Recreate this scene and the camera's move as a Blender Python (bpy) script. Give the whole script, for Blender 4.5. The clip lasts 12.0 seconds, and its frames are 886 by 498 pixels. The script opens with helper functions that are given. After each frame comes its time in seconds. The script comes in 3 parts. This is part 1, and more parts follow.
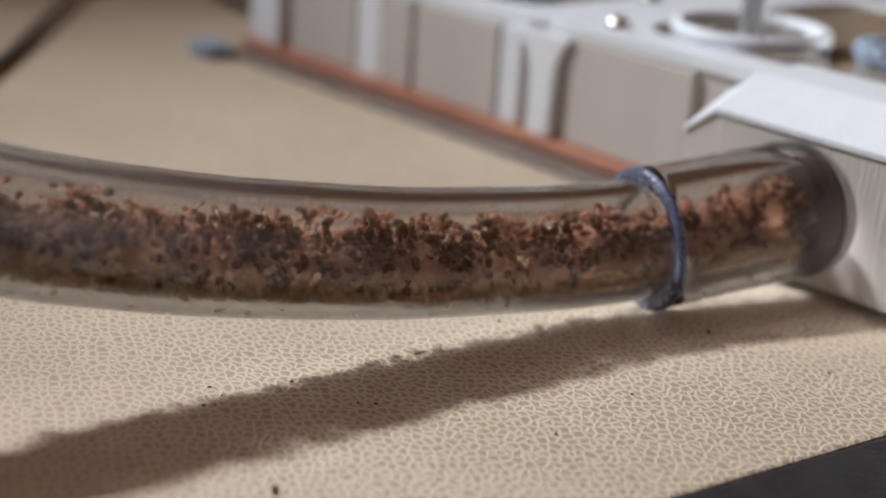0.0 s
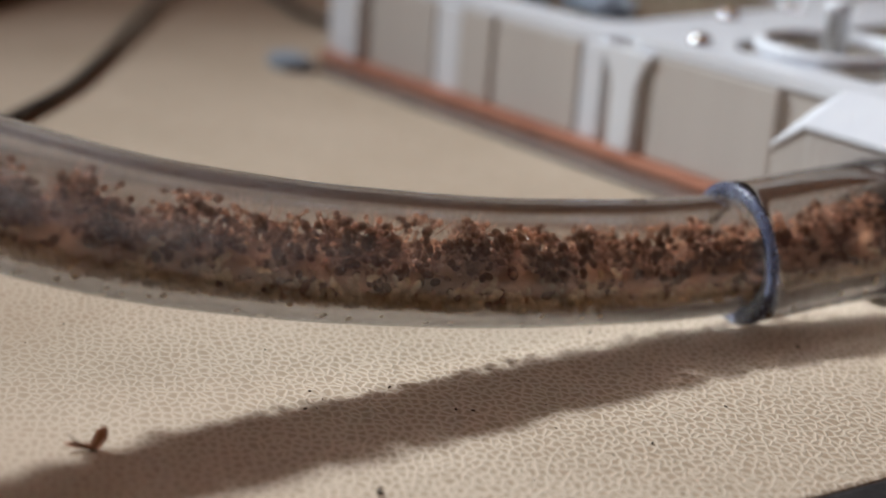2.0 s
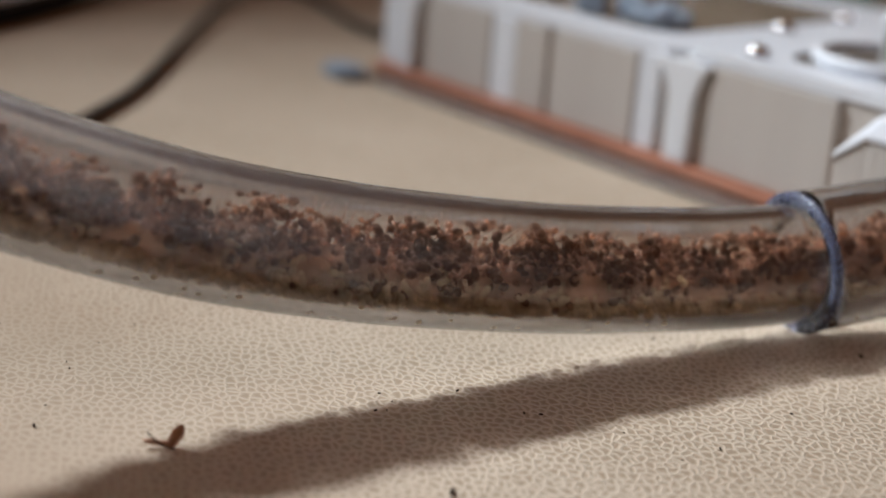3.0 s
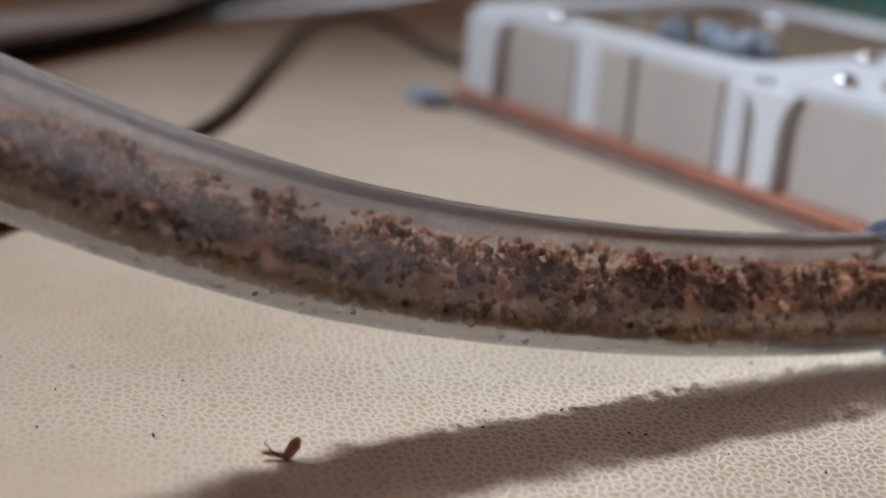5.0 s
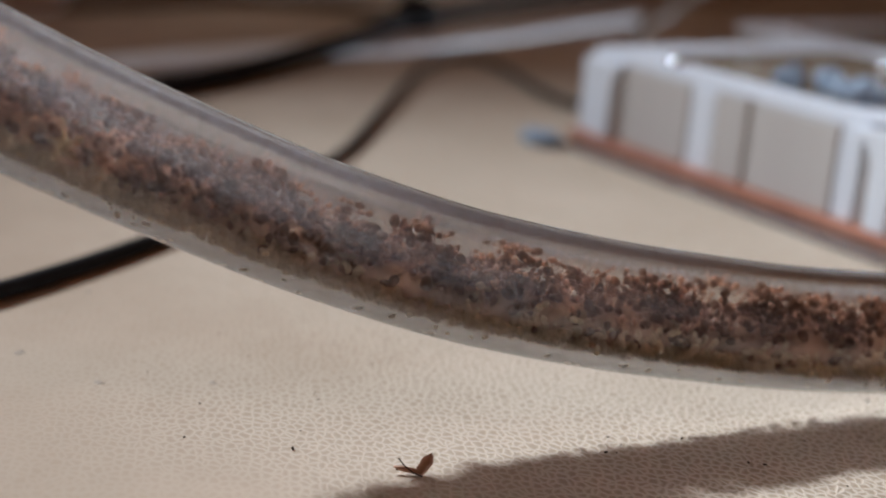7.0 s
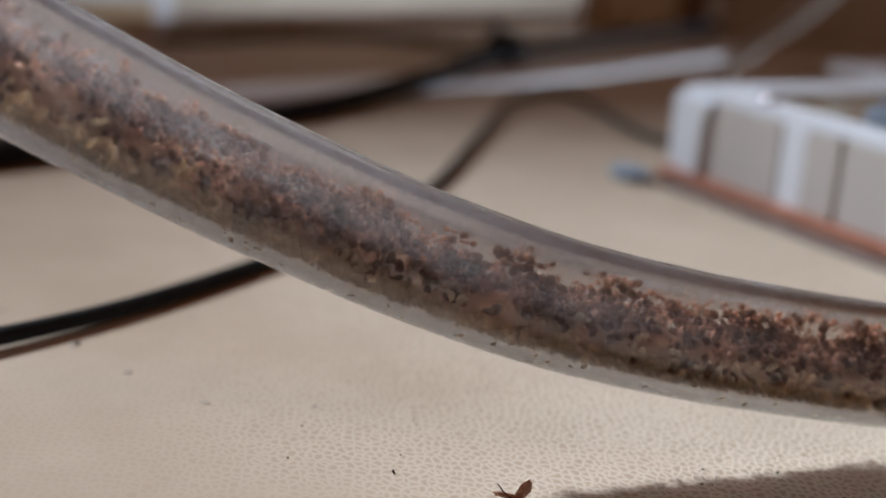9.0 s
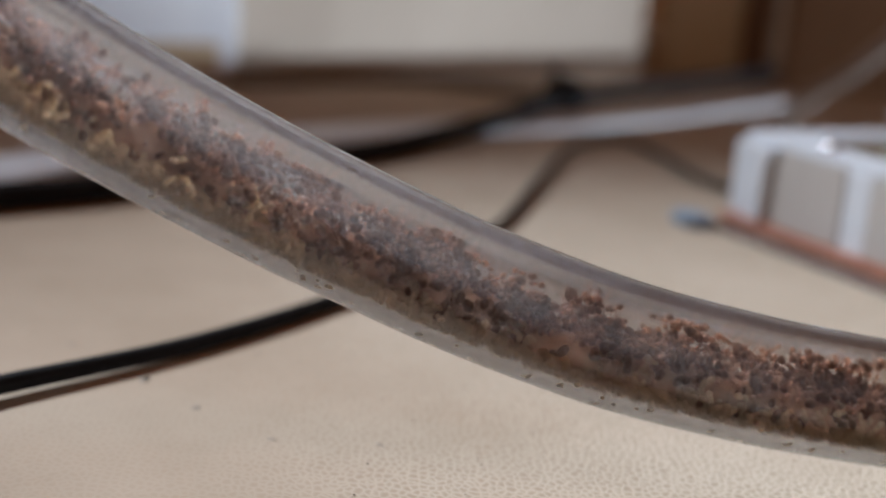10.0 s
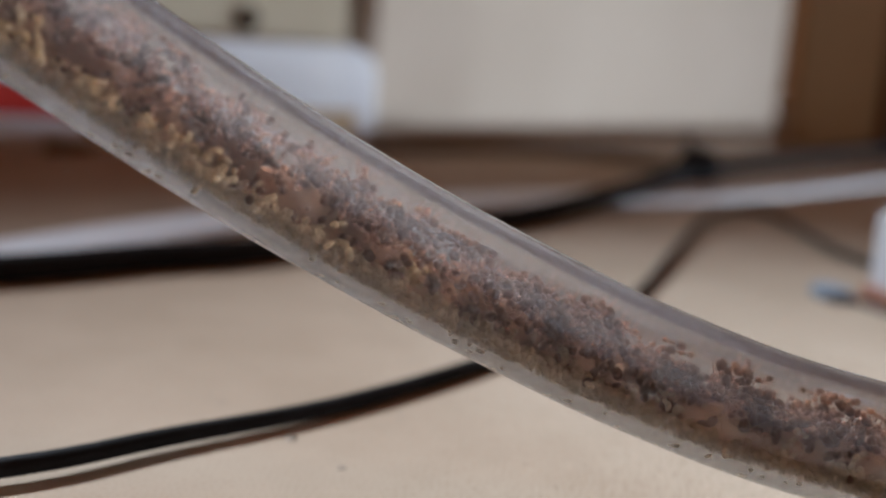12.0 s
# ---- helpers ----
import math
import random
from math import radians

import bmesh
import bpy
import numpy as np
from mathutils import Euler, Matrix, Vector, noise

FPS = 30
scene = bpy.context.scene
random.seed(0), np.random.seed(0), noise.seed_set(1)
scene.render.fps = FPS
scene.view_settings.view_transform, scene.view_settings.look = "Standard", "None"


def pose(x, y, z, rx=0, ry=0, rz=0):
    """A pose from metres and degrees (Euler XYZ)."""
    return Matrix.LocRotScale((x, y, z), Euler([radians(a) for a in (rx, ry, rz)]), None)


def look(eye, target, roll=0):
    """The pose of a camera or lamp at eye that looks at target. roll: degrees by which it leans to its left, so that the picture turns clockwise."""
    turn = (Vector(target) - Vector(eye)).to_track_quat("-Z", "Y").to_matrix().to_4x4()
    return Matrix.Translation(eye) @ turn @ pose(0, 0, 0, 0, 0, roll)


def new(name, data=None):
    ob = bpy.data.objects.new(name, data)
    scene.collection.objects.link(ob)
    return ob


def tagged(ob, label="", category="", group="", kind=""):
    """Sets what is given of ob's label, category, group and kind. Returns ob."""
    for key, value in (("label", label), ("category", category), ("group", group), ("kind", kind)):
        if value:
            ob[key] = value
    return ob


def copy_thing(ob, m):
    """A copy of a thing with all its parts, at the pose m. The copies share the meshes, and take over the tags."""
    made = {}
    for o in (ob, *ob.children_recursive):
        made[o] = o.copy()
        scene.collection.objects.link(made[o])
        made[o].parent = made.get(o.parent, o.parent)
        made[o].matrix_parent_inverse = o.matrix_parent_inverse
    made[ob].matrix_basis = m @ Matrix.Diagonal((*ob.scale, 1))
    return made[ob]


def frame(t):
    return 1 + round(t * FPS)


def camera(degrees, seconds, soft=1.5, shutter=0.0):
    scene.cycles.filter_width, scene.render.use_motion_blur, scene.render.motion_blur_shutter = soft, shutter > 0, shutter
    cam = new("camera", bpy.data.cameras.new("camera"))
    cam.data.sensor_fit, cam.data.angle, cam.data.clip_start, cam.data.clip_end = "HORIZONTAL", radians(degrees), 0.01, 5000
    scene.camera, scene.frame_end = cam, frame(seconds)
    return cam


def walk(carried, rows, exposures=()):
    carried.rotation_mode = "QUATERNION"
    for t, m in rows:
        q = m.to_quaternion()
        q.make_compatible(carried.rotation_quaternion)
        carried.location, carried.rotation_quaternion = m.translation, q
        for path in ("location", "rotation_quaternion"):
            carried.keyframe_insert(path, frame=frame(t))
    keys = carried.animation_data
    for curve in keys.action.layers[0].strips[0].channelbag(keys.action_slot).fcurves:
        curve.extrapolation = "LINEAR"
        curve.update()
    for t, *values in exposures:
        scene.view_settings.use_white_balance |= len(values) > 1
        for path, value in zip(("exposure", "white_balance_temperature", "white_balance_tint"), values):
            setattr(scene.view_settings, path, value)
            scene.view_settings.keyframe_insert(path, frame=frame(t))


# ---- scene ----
cam = camera(34.8, 12.0)
PATH = [
    (0, (0.01939, 0.03142, 0.09734), (0.01675, 0.50098, -0.07444), 3.9),
    (0.5, (0.01755, 0.02985, 0.09717), (0.00934, 0.50003, -0.07271), 3.9),
    (1, (0.01565, 0.02953, 0.09693), (0.00417, 0.49971, -0.07277), 3.9),
    (1.5, (0.01369, 0.02822, 0.09679), (-0.00190, 0.49887, -0.07125), 3.9),
    (2, (0.01137, 0.02751, 0.09674), (-0.00808, 0.49838, -0.07031), 4.1),
    (2.5, (0.00918, 0.02566, 0.09661), (-0.01574, 0.49712, -0.06803), 4.1),
    (3, (0.00593, 0.02423, 0.09591), (-0.02573, 0.49572, -0.06746), 4.2),
    (5, (-0.00317, 0.01892, 0.09515), (-0.05269, 0.49176, -0.05969), 4.4),
    (5.5, (-0.00394, 0.01595, 0.09577), (-0.05972, 0.49010, -0.05281), 4.3),
    (6, (-0.00512, 0.01267, 0.09541), (-0.07060, 0.48670, -0.04953), 4.4),
    (6.5, (-0.00715, 0.00997, 0.09528), (-0.08111, 0.48285, -0.04936), 4.7),
    (7, (-0.00728, 0.00783, 0.09525), (-0.09156, 0.47974, -0.04687), 4.5),
    (9, (-0.01058, 0.00223, 0.09533), (-0.12211, 0.47135, -0.03692), 4.7),
    (9.5, (-0.01201, -0.00004, 0.09574), (-0.13231, 0.46854, -0.03063), 5.0),
    (10, (-0.01239, -0.00064, 0.09514), (-0.14414, 0.46685, -0.02357), 4.9),
    (10.5, (-0.01298, -0.00121, 0.09522), (-0.15533, 0.46338, -0.02266), 4.8),
    (11, (-0.01177, -0.00427, 0.09541), (-0.16634, 0.45778, -0.01689), 4.5),
    (11.5, (-0.01352, -0.00476, 0.09435), (-0.18029, 0.45568, -0.00654), 4.5),
    (12, (-0.01575, -0.00564, 0.09528), (-0.19134, 0.45196, -0.00354), 4.9),
]
walk(cam, [(t, look(eye, target, roll)) for t, eye, target, roll in PATH],
     [(0, -0.82, 6650, 10), (3, -0.82, 6600, 10), (5.5, -0.70, 6100, 10), (9.5, -0.61, 6100, 10), (12, -0.50, 6100, 10)])

cam.data.dof.use_dof = True
cam.data.dof.focus_distance = 0.224
cam.data.dof.aperture_fstop = 9.6

# ---- light ----
world = bpy.data.worlds.new("room_air")
scene.world = world
world.use_nodes = True
world.node_tree.nodes["Background"].inputs[0].default_value = (1.0, 0.86, 0.72, 1)
world.node_tree.nodes["Background"].inputs[1].default_value = 0.03
KEY_AT, FILL_AT = (-1.00, 0.72, 1.07), (0.25, -0.55, 1.60)
key_data = bpy.data.lights.new("spot_lamp_light", "SPOT")
key_data.energy, key_data.color, key_data.spot_size, key_data.spot_blend, key_data.shadow_soft_size = 268.0, (0.885, 0.945, 1.0), radians(44.0), 1.0, 0.062
key = new("spot_lamp_light", key_data)
key.matrix_world = look(KEY_AT, (0.420, -0.01, 0.0))
# added orange fill that warms the shadows, from no known source
fill_data = bpy.data.lights.new("shadow_fill_light", "AREA")
fill_data.shape, fill_data.size, fill_data.energy, fill_data.color = "DISK", 0.5, 3.0, (1.0, 0.27, 0.05)
fill = new("shadow_fill_light", fill_data)
fill.matrix_world = look(FILL_AT, (0.0, 0.3, 0.0))
# added fill for the things at the back, skimming low past the table
background_fill_data = bpy.data.lights.new("background_fill_light", "AREA")
background_fill_data.shape, background_fill_data.size, background_fill_data.size_y, background_fill_data.energy, background_fill_data.color = "RECTANGLE", 0.9, 0.05, 68.0, (0.88, 0.945, 1.0)
background_fill_light = new("background_fill_light", background_fill_data)
background_fill_light.matrix_world = look((1.86, 1.15, 0.018), (-0.2, 0.72, 0.03))


# ---- materials ----
def material(name, base=(0.5, 0.5, 0.5), rough=0.5, metal=0.0, transmission=0.0, ior=1.45, coat=0.0):
    m = bpy.data.materials.new(name)
    m.use_nodes = True
    p = m.node_tree.nodes["Principled BSDF"]
    p.inputs["Base Color"].default_value = (*base, 1)
    p.inputs["Roughness"].default_value = rough
    p.inputs["Metallic"].default_value = metal
    p.inputs["Transmission Weight"].default_value = transmission
    p.inputs["IOR"].default_value = ior
    p.inputs["Coat Weight"].default_value = coat
    return m


def node(m, kind, **inputs):
    n = m.node_tree.nodes.new(kind)
    for key, value in inputs.items():
        n.inputs[key.replace("_", " ")].default_value = value
    return n


def link(m, a, out, b, inp):
    m.node_tree.links.new(a.outputs[out], b.inputs[inp])


def ramp(m, stops):
    n = m.node_tree.nodes.new("ShaderNodeValToRGB")
    e = n.color_ramp.elements
    while len(e) < len(stops):
        e.new(0.5)
    for el, (at, c) in zip(e, stops):
        el.position, el.color = at, (*c, 1)
    return n


def mottled(name, a, b, scale, rough=0.5, bump=0.0, bump_scale=None, stretch=(1, 1, 1), metal=0.0, fine=6.0, bump_depth=0.001):
    """A surface with two scales of variation between the colours a and b, and a fine relief."""
    m = material(name, a, rough, metal)
    p = m.node_tree.nodes["Principled BSDF"]
    co = node(m, "ShaderNodeTexCoord")
    mp = node(m, "ShaderNodeMapping", Scale=stretch)
    link(m, co, "Object", mp, "Vector")
    n1 = node(m, "ShaderNodeTexNoise", Scale=scale, Detail=8.0, Roughness=0.62)
    link(m, mp, "Vector", n1, "Vector")
    r = ramp(m, [(0.3, a), (0.72, b)])
    link(m, n1, "Fac", r, "Fac")
    link(m, r, "Color", p, "Base Color")
    n2 = node(m, "ShaderNodeTexNoise", Scale=scale * fine, Detail=4.0)
    link(m, mp, "Vector", n2, "Vector")
    rr = node(m, "ShaderNodeMapRange", To_Min=max(0.03, rough - 0.09), To_Max=min(1.0, rough + 0.12))
    link(m, n2, "Fac", rr, "Value")
    link(m, rr, "Result", p, "Roughness")
    if bump:
        n3 = node(m, "ShaderNodeTexNoise", Scale=bump_scale or scale * 4, Detail=5.0)
        link(m, mp, "Vector", n3, "Vector")
        bp = node(m, "ShaderNodeBump", Strength=bump, Distance=bump_depth)
        link(m, n3, "Fac", bp, "Height")
        link(m, bp, "Normal", p, "Normal")
    return m


def lit_through(m, colour, share):
    """Lets light shine through thin bodies, in that colour."""
    glow = node(m, "ShaderNodeBsdfTranslucent")
    glow.inputs["Color"].default_value = (*colour, 1)
    both = node(m, "ShaderNodeMixShader")
    both.inputs[0].default_value = share
    link(m, m.node_tree.nodes["Principled BSDF"], "BSDF", both, 1)
    link(m, glow, "BSDF", both, 2)
    link(m, both, "Shader", m.node_tree.nodes["Material Output"], "Surface")


def leather_material():
    m = material("cream_grained_leatherette", (0.5, 0.4, 0.3), 0.5)
    p = m.node_tree.nodes["Principled BSDF"]
    p.inputs["Specular IOR Level"].default_value = 0.06
    p.inputs["Roughness"].default_value = 0.62
    co = node(m, "ShaderNodeTexCoord")
    warp = node(m, "ShaderNodeTexNoise", Scale=560.0, Detail=2.0)
    link(m, co, "Object", warp, "Vector")
    mix = node(m, "ShaderNodeMix")
    mix.data_type = "VECTOR"
    mix.inputs["Factor"].default_value = 0.0015
    link(m, co, "Object", mix, 4)
    link(m, warp, "Color", mix, 5)
    mp = node(m, "ShaderNodeMapping", Scale=(0.95, 0.72, 1.0), Rotation=(0, 0, 0.35))
    link(m, mix, 1, mp, "Vector")
    vor = node(m, "ShaderNodeTexVoronoi", Scale=730.0, Randomness=0.9)
    vor.voronoi_dimensions, vor.feature = "2D", "DISTANCE_TO_EDGE"
    link(m, mp, "Vector", vor, "Vector")
    cell = ramp(m, [(0.0, (0.66, 0.57, 0.47)), (0.11, (0.61, 0.52, 0.42)), (0.25, (0.49, 0.402, 0.31)), (0.40, (0.41, 0.325, 0.242))])
    link(m, vor, "Distance", cell, "Fac")
    xyz = node(m, "ShaderNodeSeparateXYZ")
    link(m, co, "Object", xyz, "Vector")
    rub = node(m, "ShaderNodeTexNoise", Scale=22.0, Detail=3.0)
    link(m, co, "Object", rub, "Vector")
    lay = node(m, "ShaderNodeMath")
    lay.operation = "MULTIPLY_ADD"
    lay.inputs[1].default_value = 0.10
    link(m, rub, "Fac", lay, 0)
    link(m, xyz, "X", lay, 2)
    worn = node(m, "ShaderNodeMapRange", From_Min=-0.09, From_Max=0.03, To_Min=0.10, To_Max=1.0)
    worn.interpolation_type = "SMOOTHSTEP"
    link(m, lay, "Value", worn, "Value")
    grain = node(m, "ShaderNodeMix")
    grain.data_type = "RGBA"
    grain.inputs[6].default_value = (0.455, 0.36, 0.275, 1)
    link(m, worn, "Result", grain, "Factor")
    link(m, cell, "Color", grain, 7)
    big = node(m, "ShaderNodeTexNoise", Scale=14.0, Detail=7.0, Roughness=0.6)
    link(m, co, "Object", big, "Vector")
    tone = ramp(m, [(0.3, (0.80, 0.78, 0.75)), (0.7, (1.0, 1.0, 1.0))])
    link(m, big, "Fac", tone, "Fac")
    mul = node(m, "ShaderNodeMix")
    mul.data_type, mul.blend_type = "RGBA", "MULTIPLY"
    mul.inputs["Factor"].default_value = 1.0
    link(m, grain, 2, mul, 6)
    link(m, tone, "Color", mul, 7)
    link(m, mul, 2, p, "Base Color")
    hgt = node(m, "ShaderNodeMapRange", From_Min=0.0, From_Max=0.3, To_Min=1.0, To_Max=0.0)
    hgt.interpolation_type = "SMOOTHSTEP"
    link(m, vor, "Distance", hgt, "Value")
    bp = node(m, "ShaderNodeBump", Strength=0.5, Distance=0.00011)
    link(m, worn, "Result", bp, "Strength")
    link(m, hgt, "Result", bp, "Height")
    link(m, bp, "Normal", p, "Normal")
    return m


LEATHER = leather_material()
WHITE = mottled("white_printed_plastic", (0.72, 0.76, 0.83), (0.79, 0.83, 0.88), 60, 0.42, 0.25, 900, (1, 1, 0.08))
PANEL = mottled("grey_white_printed_panel", (0.50, 0.47, 0.445), (0.57, 0.54, 0.51), 40, 0.5, 0.3, 1200, (1, 1, 0.05))
COPPER = mottled("orange_sealing_tape", (0.36, 0.14, 0.085), (0.50, 0.23, 0.15), 90, 0.45, 0.2, 500)
BLACK = mottled("black_rubber", (0.012, 0.012, 0.013), (0.025, 0.025, 0.027), 120, 0.5, 0.2, 800)
CABLE = mottled("black_cable_sheath", (0.010, 0.010, 0.011), (0.018, 0.018, 0.02), 60, 0.55, 0.1, 700)
GREY_CABLE = mottled("grey_cable_sheath", (0.16, 0.14, 0.115), (0.22, 0.19, 0.16), 60, 0.45, 0.1, 700)
# paler sheath for the cable's run behind the tube
DARK_GREY_CABLE = mottled("dark_grey_cable_sheath", (0.05, 0.045, 0.04), (0.13, 0.115, 0.10), 40, 0.55, 0.1, 700)
for sheath in (CABLE, DARK_GREY_CABLE):
    sheath.node_tree.nodes["Principled BSDF"].inputs["Specular IOR Level"].default_value = 0.12


def vinyl_material(name, base, rough, clear_low, clear_high, scratch):
    m = material(name, base, rough, 0.0, 1.0, 1.47)
    p = m.node_tree.nodes["Principled BSDF"]
    uv = node(m, "ShaderNodeUVMap")
    uv.uv_map = "along"
    mp = node(m, "ShaderNodeMapping", Scale=(45.0, 260.0, 1.0))
    link(m, uv, "UV", mp, "Vector")
    n = node(m, "ShaderNodeTexNoise", Scale=1.0, Detail=5.0, Roughness=0.7)
    link(m, mp, "Vector", n, "Vector")
    bp = node(m, "ShaderNodeBump", Strength=scratch, Distance=0.00006)
    link(m, n, "Fac", bp, "Height")
    link(m, bp, "Normal", p, "Normal")
    blot = node(m, "ShaderNodeTexNoise", Scale=150.0, Detail=6.0)
    co = node(m, "ShaderNodeTexCoord")
    link(m, co, "Object", blot, "Vector")
    mr = node(m, "ShaderNodeMapRange", From_Min=0.3, From_Max=0.7, To_Min=clear_low, To_Max=clear_high)
    link(m, blot, "Fac", mr, "Value")
    link(m, mr, "Result", p, "Transmission Weight")
    return m


VINYL = vinyl_material("clear_vinyl", (0.70, 0.68, 0.665), 0.015, 0.996, 1.0, 0.09)
FILM = vinyl_material("scuffed_vinyl_bore", (0.82, 0.81, 0.80), 0.012, 0.996, 1.0, 0.13)


def film_material(name, base, low, high, tint, thick=0.0, hanging=0.0, haze=0.0, rough=0.5, glow_colour=None, side_at=0.445, side_from=-0.10, side_to=0.25):
    """A thin, streaked, partly see-through film; thick adds to it round side_at, and more is added where the tube hangs
    free;
    haze paints a pale sheen along the shoulder of the bend, drawn out in long scratches."""
    m = material(name, base, rough)
    p = m.node_tree.nodes["Principled BSDF"]
    uv = node(m, "ShaderNodeUVMap")
    uv.uv_map = "along"
    mp = node(m, "ShaderNodeMapping", Scale=(60.0, 130.0, 1.0))
    link(m, uv, "UV", mp, "Vector")
    streak = node(m, "ShaderNodeTexNoise", Scale=1.0, Detail=5.0, Roughness=0.65)
    link(m, mp, "Vector", streak, "Vector")
    mr = node(m, "ShaderNodeMapRange", From_Min=0.3, From_Max=0.75, To_Min=low, To_Max=high)
    link(m, streak, "Fac", mr, "Value")
    xyz = node(m, "ShaderNodeSeparateXYZ")
    link(m, uv, "UV", xyz, "Vector")
    turn = node(m, "ShaderNodeMath")
    turn.operation = "MULTIPLY_ADD"
    turn.inputs[1].default_value, turn.inputs[2].default_value = 2 * math.pi, -side_at * 2 * math.pi
    link(m, xyz, "Y", turn, 0)
    cosine = node(m, "ShaderNodeMath")
    cosine.operation = "COSINE"
    link(m, turn, "Value", cosine, 0)
    side = node(m, "ShaderNodeMapRange", From_Min=side_from, From_Max=side_to, To_Min=0.0, To_Max=thick)
    side.interpolation_type = "SMOOTHSTEP"
    link(m, cosine, "Value", side, "Value")
    total = node(m, "ShaderNodeMath")
    total.operation = "ADD"
    link(m, mr, "Result", total, 0)
    link(m, side, "Result", total, 1)
    place = node(m, "ShaderNodeTexCoord")
    where = node(m, "ShaderNodeSeparateXYZ")
    link(m, place, "Object", where, "Vector")
    # film grows denser towards the tube's hanging end
    hang_fade = node(m, "ShaderNodeMapRange", From_Min=-0.06, From_Max=0.02, To_Min=hanging, To_Max=0.0)
    hang_fade.interpolation_type = "SMOOTHSTEP"
    link(m, where, "X", hang_fade, "Value")
    worn = node(m, "ShaderNodeMath")
    worn.operation = "ADD"
    link(m, total, "Value", worn, 0)
    link(m, hang_fade, "Result", worn, 1)
    # pale sheen along the shoulder, painted in scratch-like streaks
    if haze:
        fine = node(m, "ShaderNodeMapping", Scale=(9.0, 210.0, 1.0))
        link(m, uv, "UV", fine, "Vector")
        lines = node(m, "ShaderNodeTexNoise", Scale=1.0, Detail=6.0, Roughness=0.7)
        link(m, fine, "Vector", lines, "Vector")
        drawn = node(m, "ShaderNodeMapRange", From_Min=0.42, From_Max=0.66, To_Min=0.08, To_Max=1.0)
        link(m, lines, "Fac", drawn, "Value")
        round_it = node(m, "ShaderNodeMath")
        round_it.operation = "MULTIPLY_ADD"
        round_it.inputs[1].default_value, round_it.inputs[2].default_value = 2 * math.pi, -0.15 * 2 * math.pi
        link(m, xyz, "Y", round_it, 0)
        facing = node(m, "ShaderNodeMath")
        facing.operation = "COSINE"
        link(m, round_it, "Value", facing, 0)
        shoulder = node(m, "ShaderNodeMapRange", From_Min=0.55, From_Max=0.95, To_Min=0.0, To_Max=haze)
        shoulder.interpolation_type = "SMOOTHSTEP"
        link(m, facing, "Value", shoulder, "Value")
        # painted sheen dies away towards the nest
        extent = node(m, "ShaderNodeMapRange", From_Min=-0.09, From_Max=0.02, To_Min=1.0, To_Max=0.03)
        extent.interpolation_type = "SMOOTHSTEP"
        link(m, where, "X", extent, "Value")
        for other in (drawn, extent):
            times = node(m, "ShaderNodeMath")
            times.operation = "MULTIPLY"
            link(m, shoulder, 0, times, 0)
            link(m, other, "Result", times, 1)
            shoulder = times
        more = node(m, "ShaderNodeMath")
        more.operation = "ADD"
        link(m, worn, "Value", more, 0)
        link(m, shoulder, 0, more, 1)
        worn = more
    clear = node(m, "ShaderNodeBsdfTransparent")
    clear.inputs["Color"].default_value = (*tint, 1)
    glow = node(m, "ShaderNodeBsdfTranslucent")
    glow.inputs["Color"].default_value = (*(glow_colour or base), 1)
    milky = node(m, "ShaderNodeMixShader")
    milky.inputs[0].default_value = 0.55
    link(m, p, "BSDF", milky, 1)
    link(m, glow, "BSDF", milky, 2)
    both = node(m, "ShaderNodeMixShader")
    link(m, worn, "Value", both, 0)
    link(m, clear, "BSDF", both, 1)
    link(m, milky, "Shader", both, 2)
    link(m, both, "Shader", m.node_tree.nodes["Material Output"], "Surface")
    return m


# added milky film that veils the ants in pale haze
LINING = film_material("milky_bore_film", (0.62, 0.585, 0.56), 0.03, 0.09, (0.98, 0.96, 0.94), 0.03, 0.13, glow_colour=(0.57, 0.49, 0.42))
# thick paints the lower wall's dark reflection, haze the shoulder's pale sheen
SHEEN_LAYER = film_material("vinyl_sheen_layer", (0.38, 0.38, 0.405), 0.0, 0.015, (0.98, 0.98, 0.98), 0.36, 0.06, 0.46, 0.32, None, 0.79, 0.74, 0.97)
# shade of the port's mouth, put into a brown film
PORT_SHADE = film_material("brown_port_shade", (0.10, 0.065, 0.055), 0.25, 0.75, (0.80, 0.74, 0.72))
VINYL_END = mottled("blue_grey_cut_vinyl", (0.11, 0.13, 0.22), (0.24, 0.27, 0.37), 90, 0.25, 0.2, 900)
VINYL_END.node_tree.nodes["Principled BSDF"].inputs["Transmission Weight"].default_value = 0.55
HOSE = mottled("milky_hose", (0.42, 0.39, 0.35), (0.50, 0.47, 0.43), 60, 0.35)
CLEAR = material("clear_acrylic", (0.80, 0.81, 0.83), 0.05, 0.0, 1.0, 1.49)
DARK = mottled("port_shade_black", (0.010, 0.007, 0.006), (0.022, 0.015, 0.012), 200, 0.5)
PLATE = material("grey_edged_acrylic", (0.70, 0.69, 0.68), 0.12, 0.0, 0.92, 1.49)
STEEL = material("polished_screw_steel", (0.85, 0.85, 0.87), 0.26, 1.0)
SUBSTRATE = mottled("tan_nest_substrate", (0.20, 0.155, 0.105), (0.32, 0.25, 0.17), 120, 0.85, 0.5, 600)
BLUE_BIT = mottled("blue_grey_rubber", (0.20, 0.27, 0.36), (0.36, 0.44, 0.54), 160, 0.5)
BOARD = mottled("brown_wooden_board", (0.24, 0.145, 0.08), (0.34, 0.215, 0.125), 16, 0.5, 0.3, 120, (1, 1, 0.1))
GREEN = mottled("teal_plastic", (0.01, 0.20, 0.17), (0.015, 0.26, 0.22), 70, 0.4)
